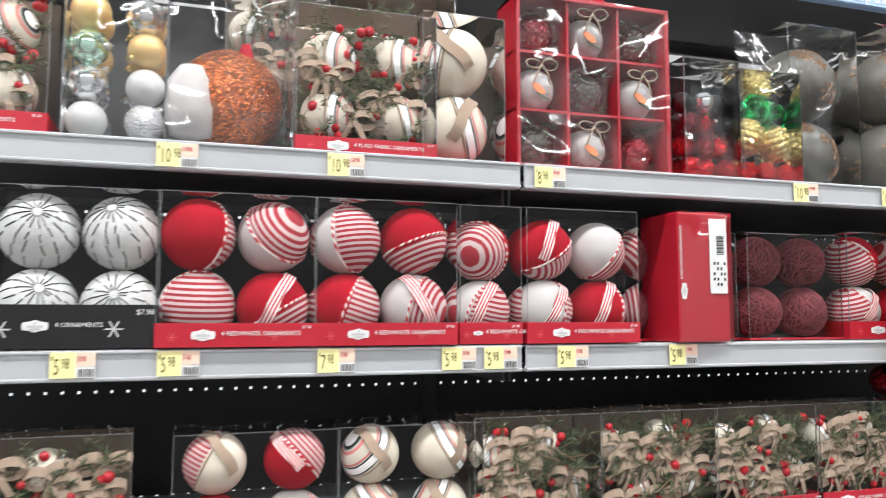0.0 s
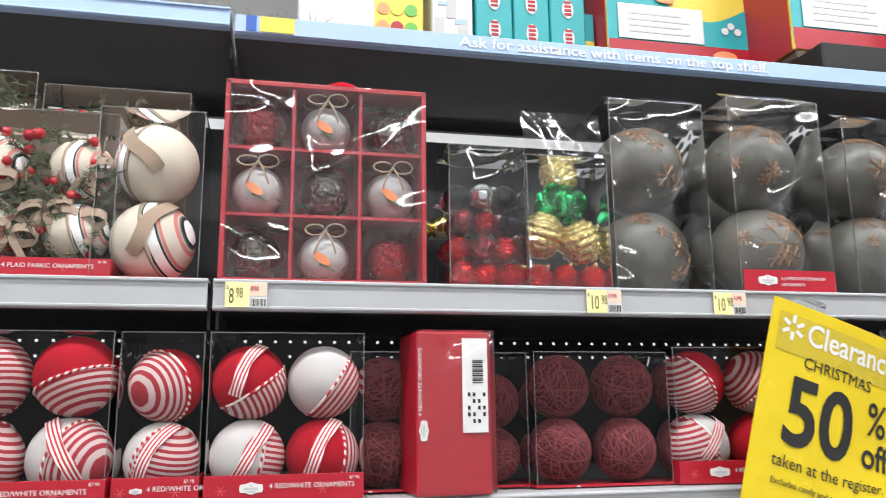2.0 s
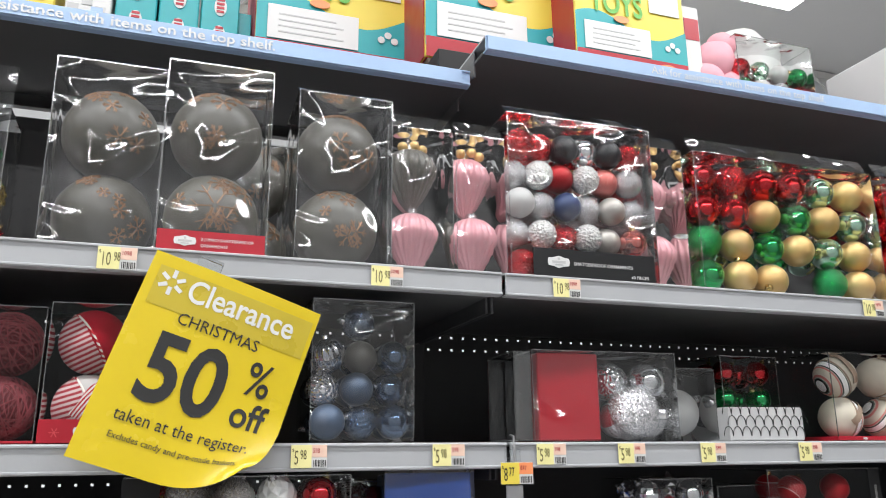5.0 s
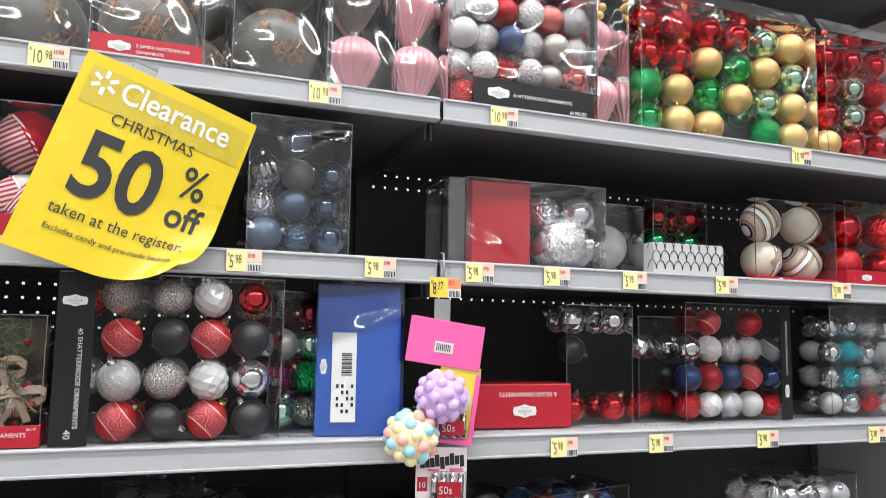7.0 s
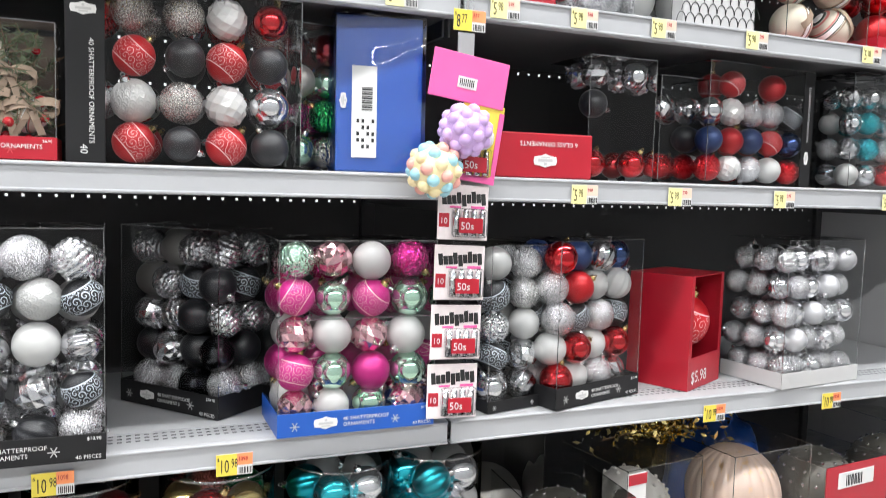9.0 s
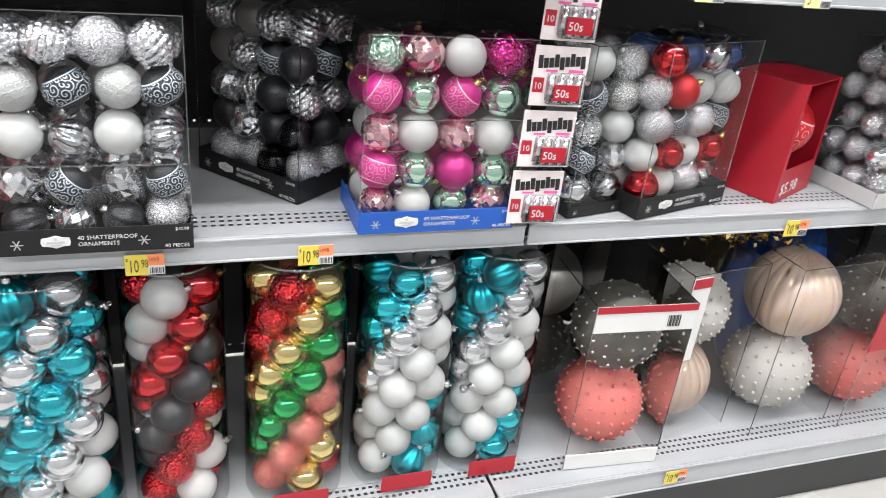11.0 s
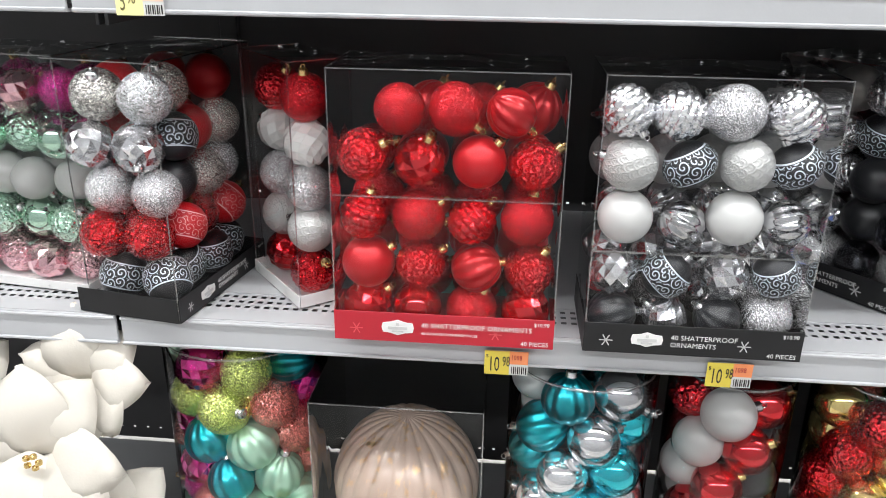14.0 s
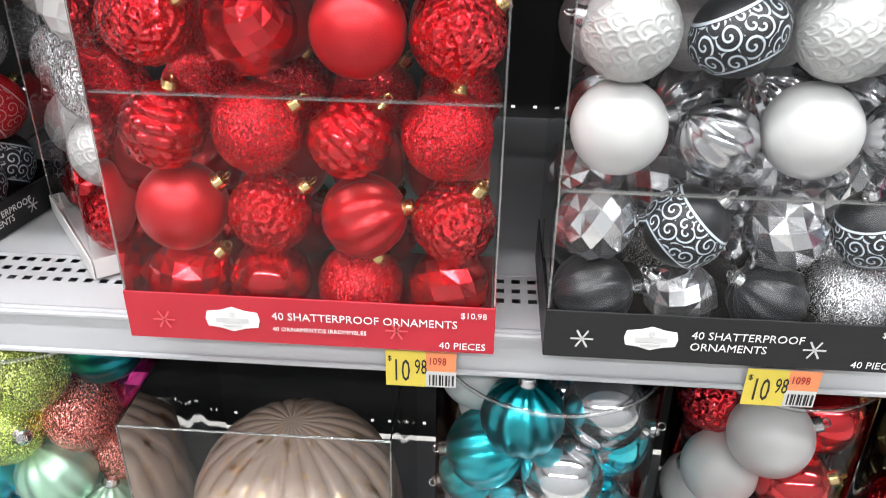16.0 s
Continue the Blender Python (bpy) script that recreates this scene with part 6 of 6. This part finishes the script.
def two_ball_box(x, y, w, h, codes, label, rz=0, card=True, dia=None, red=False):
    p = pack("jumbo_ball_box", label, x, y, S5, w, w * 0.95, h, rz, None, 0, rows=[])
    dia = dia or w * 0.90
    for k, c in enumerate(codes):
        ornament(c, 0, w * 0.47, 0.006 + dia / 2 + k * dia * 0.98, dia, p, (0, 0, 20 * k), cap=False)
    if red:
        part("card_header", boxes([(-w / 2, w / 2, -0.002, 0.0, h - 0.15, h)], 0.0004), CARD["R"], p, "large red card header")
        part("header_label", boxes([(-w * 0.32, w * 0.25, -0.0034, -0.0022, h - 0.045, h - 0.014)], 0.0003), CARD["W"], p, "white bar-code label")
        part("barcode", boxes([(-w * 0.20 + k * 0.005, -w * 0.20 + k * 0.005 + (0.0015, 0.003)[k % 2], -0.0042, -0.0036, h - 0.041, h - 0.020) for k in range(10)]), INK, p)
    elif card:
        part("card_header", boxes([(-w / 2, w / 2, -0.002, 0.0, h - 0.05, h)], 0.0004), CARD["W"], p, "white card header")
        part("header_stripe", boxes([(-w / 2, w / 2, -0.0034, -0.0022, h - 0.012, h + 0.001)], 0.0003), CARD["R"], p, "red printed stripe")
        part("card_footer", boxes([(-w / 2, w / 2, -0.002, 0.0, 0.001, 0.034)], 0.0004), CARD["W"], p, "white card footer")
        part("barcode", boxes([(w * 0.22 + k * 0.003, w * 0.22 + k * 0.003 + (0.001, 0.002)[k % 2], -0.003, -0.0022, h - 0.042, h - 0.020) for k in range(8)]), INK, p)
    return p


two_ball_box(1.455, -0.02, 0.185, 0.345, ("Yb", "Nb"), "clear box of two jumbo beaded balls in coral and grey", -4)
bent_box = two_ball_box(1.655, 0.03, 0.185, 0.37, ("Ch", "Qb"), "clear box of jumbo champagne shell and white beaded balls", 8, card=False)
q = part("corner_card", boxes([(-0.0925, -0.050, -0.002, 0.0, 0.19, 0.365)], 0.0004), CARD["W"], bent_box, "white card strip along one corner")
part("printed_edge", boxes([(-0.0925, -0.050, -0.0034, -0.0022, 0.345, 0.364)], 0.0003), CARD["R"], q)
two_ball_box(1.875, 0.0, 0.20, 0.38, ("Qb", "Ch"), "clear box of jumbo champagne ribbed and white balls", 4, card=False)
two_ball_box(2.08, -0.01, 0.19, 0.34, ("Yb", "Nb"), "clear box of two jumbo beaded balls with a red header", 6, red=True)
two_ball_box(2.29, 0.0, 0.19, 0.40, ("Nb", "Nb"), "clear box of two jumbo dark beaded balls", 0, card=False)
two_ball_box(1.42, 0.20, 0.17, 0.43, ("Nb", "Qm"), "clear box of dark grey jumbo balls behind", 0, card=False)
p = thing("gold_tinsel_spray", "gold tinsel foliage spray lying over the boxes", "tinsel spray", pose(1.72, 0.15, S5 + 0.40))
rs = random.Random(9)
bm = bmesh.new()
for k in range(520):
    o = Vector((rs.gauss(0, 0.065), rs.gauss(0, 0.03), abs(rs.gauss(0, 0.024)) - 0.022))
    u = Vector((rs.uniform(-1, 1), rs.uniform(-1, 1), rs.uniform(-0.4, 1))).normalized() * rs.uniform(0.010, 0.02)
    e = u.cross(Vector((rs.uniform(-1, 1), 0.2, 0.5))).normalized() * 0.004
    bm.faces.new([bm.verts.new(q) for q in (o, o + u * 0.5 + e, o + u, o + u * 0.5 - e)])
part("tinsel_foliage", bm, ball_mat("As"), p, "shiny gold foil leaves")
part("wire", tube_bm([(-0.12, 0, -0.02), (0, 0.01, -0.01), (0.12, 0, -0.02)], 0.002), BARK, p)
p = thing("blue_foil_bag", "crumpled blue foil bag behind the boxes", "bag", pose(1.93, 0.22, S5 + 0.0))
bm = bmesh.new()
bmesh.ops.create_icosphere(bm, subdivisions=4, radius=0.1)
for v in bm.verts:
    v.co *= 1 + 0.16 * noise.noise(v.co * 22) + 0.05 * noise.noise(v.co * 60)
    v.co.z = v.co.z * 2.1 + 0.205
part("bag", bm, CARD["B"], p, smooth=True)

# ---- clearance sign hung on the second rail ----
p = thing("clearance_sign", "curling yellow clearance sign in a clear sleeve, clipped to the rail", "sign", pose(0.818, -0.016, 1.480, 0, 18, 5))
SW, SH = 0.230, 0.270


def curl(x, z):
    """Depth of the bent sheet: its lower corners lift away from the shelf."""
    f = max(0.0, -z / SH)
    return -0.008 - 0.012 * f ** 2 * (0.4 + 0.6 * max(0.0, x / SW + 0.5)) - 0.006 * math.sin((x / SW + 0.5) * math.pi)


def roll_corner(x, z, off):
    """A point of the sheet, with its lower corner rolled up."""
    s = max(0.0, (x / SW + 0.5) - 0.45) * max(0.0, -z / SH - 0.45) * 4.0
    return (x - 0.035 * s * s, curl(x, z) - off - 0.02 * s, z + 0.05 * s * s)


def bent(name, quads, off, material, parent, label="", n=1):
    bm = bmesh.new()
    for x0, x1, z0, z1, nx, nz in quads:
        g = [[bm.verts.new(roll_corner(x0 + (x1 - x0) * i / nx, z0 + (z1 - z0) * k / nz, off)) for i in range(nx + 1)] for k in range(nz + 1)]
        for k in range(nz):
            for i in range(nx):
                bm.faces.new((g[k][i], g[k][i + 1], g[k + 1][i + 1], g[k + 1][i])).smooth = True
    return part(name, bm, material, parent, label)


def bent_text(words, size, x, z, material, parent, squeeze=1.0, align="LEFT", bold=0.0):
    me = text_mesh(words, size, align, bold)
    for v in me.vertices:
        px, pz = x + v.co.x * squeeze, z + 0.007 + v.co.y
        v.co = roll_corner(px, pz, 0.0012 + v.co.z)
    return part("lettering", me, material, parent)


bent("sheet", [(-SW / 2, SW / 2, 0.03, -SH + 0.03, 16, 20)], 0.0, SIGN, p, "glossy yellow sheet")
bent("sheet_back", [(-SW / 2, SW / 2, 0.03, -SH + 0.03, 16, 20)], -0.0012, SIGN, p)
bent("heading_band", [(-SW / 2 + 0.012, SW / 2 - 0.006, 0.014, -0.038, 14, 5)], 0.0007, SIGNBAND, p, "olive heading band")
bent_text("Clearance", 0.042, -0.060, -0.026, CARD["W"], p, 0.86, bold=0.0006)
bent_text("CHRISTMAS", 0.022, -0.004, -0.058, INK, p, 0.95, "CENTER")
bent_text("50", 0.122, -0.078, -0.158, INK, p, 0.88, bold=0.0026)
bent_text("%", 0.062, 0.050, -0.112, INK, p, 0.80, bold=0.0005)
bent_text("off", 0.050, 0.046, -0.156, INK, p, 0.85, bold=0.0008)
bent_text("taken at the register.", 0.0225, 0.002, -0.190, INK, p, 0.90, "CENTER")
bent_text("Excludes candy and pre-made baskets", 0.0112, 0.0, -0.212, INK, p, 0.95, "CENTER")
for k in range(6):
    a = k * math.pi / 3 + math.pi / 6
    c, sn = math.cos(a), math.sin(a)
    n = Vector((-sn, 0, c)) * 0.0026
    q = [Vector((-0.082 + c * r, 0, -0.004 + sn * r)) for r in (0.006, 0.017)]
    spark = bmesh.new()
    spark.faces.new([spark.verts.new(roll_corner(v.x, v.z, 0.0012)) for v in (q[0] - n, q[1] - n, q[1] + n, q[0] + n)])
    part("ray_mark", spark, CARD["W"], p, "" if k else "plain white ray")
part("clip", boxes([(-0.062, -0.030, -0.004, 0.016, 0.020, 0.048)], 0.001), CLEAR, p, "clear plastic clip").visible_shadow = False

# ---- hanging strip at the bay joint ----
p = thing("clip_strip", "hanging merchandise strip clipped to the shelf rail", "clip strip", pose(1.222, -0.008, S2 - 0.01))
part("strip_band", boxes([(-0.012, 0.012, -0.0015, 0.0, -0.60, 0.0)], 0.0005), CLEAR, p, "clear plastic band").visible_shadow = False
part("hook", tube_bm([(0.0, 0.004, 0.02), (0.0, -0.006, 0.018), (0.0, -0.008, 0.0), (0.0, -0.004, -0.03)], 0.0018), STEEL, p, "bent wire hook")
part("hook_plate", boxes([(-0.013, 0.013, -0.006, -0.003, -0.09, -0.05)], 0.001), STEEL, p)
price_tag(1.200, -0.012, S2 - 0.028, "8.77", w=0.050, h=0.030, pale=False)
p = thing("toy_packet", "pink and yellow packet of purple and pastel squeeze balls", "toy packet", pose(1.226, -0.022, S2 - 0.105, 0, 8, 0))
part("header", boxes([(-0.058, 0.062, -0.001, 0.001, -0.055, 0.012)], 0.0008), CARD["P"], p, "pink card header")
part("card", boxes([(0.0, 0.066, 0.001, 0.0025, -0.165, -0.05)], 0.0008), CARD["Y"], p, "yellow and pink card")
part("card_edge", boxes([(0.0, 0.066, -0.0008, 0.0008, -0.165, -0.155), (0.058, 0.066, -0.0008, 0.0008, -0.155, -0.06)], 0.0004), CARD["P"], p)
part("sticker", boxes([(-0.016, 0.014, -0.002, -0.0012, -0.036, -0.020)]), CARD["W"], p, "white bar-code sticker")
part("barcode", boxes([(-0.013 + k * 0.003, -0.012 + k * 0.003, -0.0028, -0.002, -0.033, -0.023) for k in range(8)]), INK, p)
PURPLE = surface("purple_rubber", (0.56, 0.38, 0.70), 0.3, 0, 0.15, 20, 0.05)


KNOBS = {}


def lumpy(name, x, y, z, r, mats, parent, label):
    bm = bmesh.new()
    bmesh.ops.create_icosphere(bm, subdivisions=3, radius=r)
    ball = part(name, bm, mats[0], parent, label, pose(x, y, z), True)
    for k in range(38):
        t, f = math.acos(1 - 2 * (k + 0.5) / 38), k * 2.39996
        c = Vector((math.sin(t) * math.cos(f), math.sin(t) * math.sin(f), math.cos(t))) * r * 0.92
        mat = mats[k % len(mats)]
        if (mat.name, r) not in KNOBS:
            b2 = bmesh.new()
            bmesh.ops.create_icosphere(b2, subdivisions=2, radius=r * 0.27)
            KNOBS[mat.name, r] = to_mesh("knob", b2, True)
        part("knob", KNOBS[mat.name, r], mat, ball, m=pose(c.x, c.y, c.z))
    return ball


lumpy("squeeze_ball", -0.004, -0.028, -0.098, 0.034, [PURPLE, surface("lilac_rubber", (0.66, 0.45, 0.80), 0.3, 0, 0.1, 20, 0.05)], p, "knobbly purple squeeze ball")
lumpy("squeeze_ball", -0.040, -0.026, -0.160, 0.035, [surface("cream_rubber", (0.85, 0.72, 0.42), 0.35, 0, 0.1, 20, 0.05), surface("sky_rubber", (0.35, 0.66, 0.75), 0.35, 0, 0.1, 20, 0.05), surface("peach_rubber", (0.85, 0.42, 0.36), 0.35, 0, 0.1, 20, 0.05)], p, "knobbly pastel squeeze ball")
part("toy_blister", lathe([(0, 0.0), (0.012, 0.001), (0.018, 0.008), (0.014, 0.016), (0, 0.02)], 18), CARD["W"], p, "white toy in the packet", pose(0.034, 0, -0.10, 90), smooth=True)
GREYCARD = surface("grey_pink_print", (0.78, 0.70, 0.70), 0.4, 0, 0.2, 60, 0.05)
for k in range(5):
    z = S2 - 0.190 - k * 0.088
    p = thing("battery_pack", "white, black and red carded battery pack on the strip", "battery pack", pose(1.228 - 0.003 * k, -0.014, z, -4, 2, 0), "battery packs on the strip")
    part("card", boxes([(-0.040, 0.040, -0.001, 0.001, -0.080, 0.0)], 0.0006), GREYCARD, p, "printed white and pink card")
    for q in range(9):
        part("brand_bar", boxes([(-0.036 + q * 0.0078, -0.0290 + q * 0.0078, -0.0018, -0.001, -0.027 - (0.004 if q in (4, 8) else 0), -0.010 - (0.004 if q % 3 else 0))], 0.0004), INK, p, "black bar of a brand mark" if not q else "", pose(0, 0, 0, 0, -5, 0))
    part("pink_mark", boxes([(0.012, 0.034, -0.0016, -0.001, -0.034, -0.030), (-0.022, -0.004, -0.0016, -0.001, -0.034, -0.031)], 0.0003), CARD["P"], p, "pink printed mark")
    part("red_flag", boxes([(-0.038, -0.022, -0.0018, -0.001, -0.062, -0.042)], 0.0004), CARD["R"], p, "red count flag")
    lettering("10", 0.012, -0.037, -0.0024, -0.057, CARD["W"], p)
    part("blister", boxes([(-0.020, 0.036, -0.012, -0.001, -0.076, -0.034)], 0.004, 2), CLEAR, p, "clear blister").visible_shadow = False
    for j in range(4):
        part("battery", lathe([(0, 0), (0.0052, 0), (0.0052, 0.036), (0.002, 0.037), (0.002, 0.039), (0, 0.039)], 12), SILVERCAP, p, m=pose(-0.013 + j * 0.0135, -0.0065, -0.074), smooth=True)
    part("red_sticker", boxes([(-0.012, 0.026, -0.0145, -0.0135, -0.070, -0.048)], 0.0004), CARD["R"], p, "red price flash")
    lettering("50s", 0.0155, -0.010, -0.0152, -0.065, CARD["W"], p)
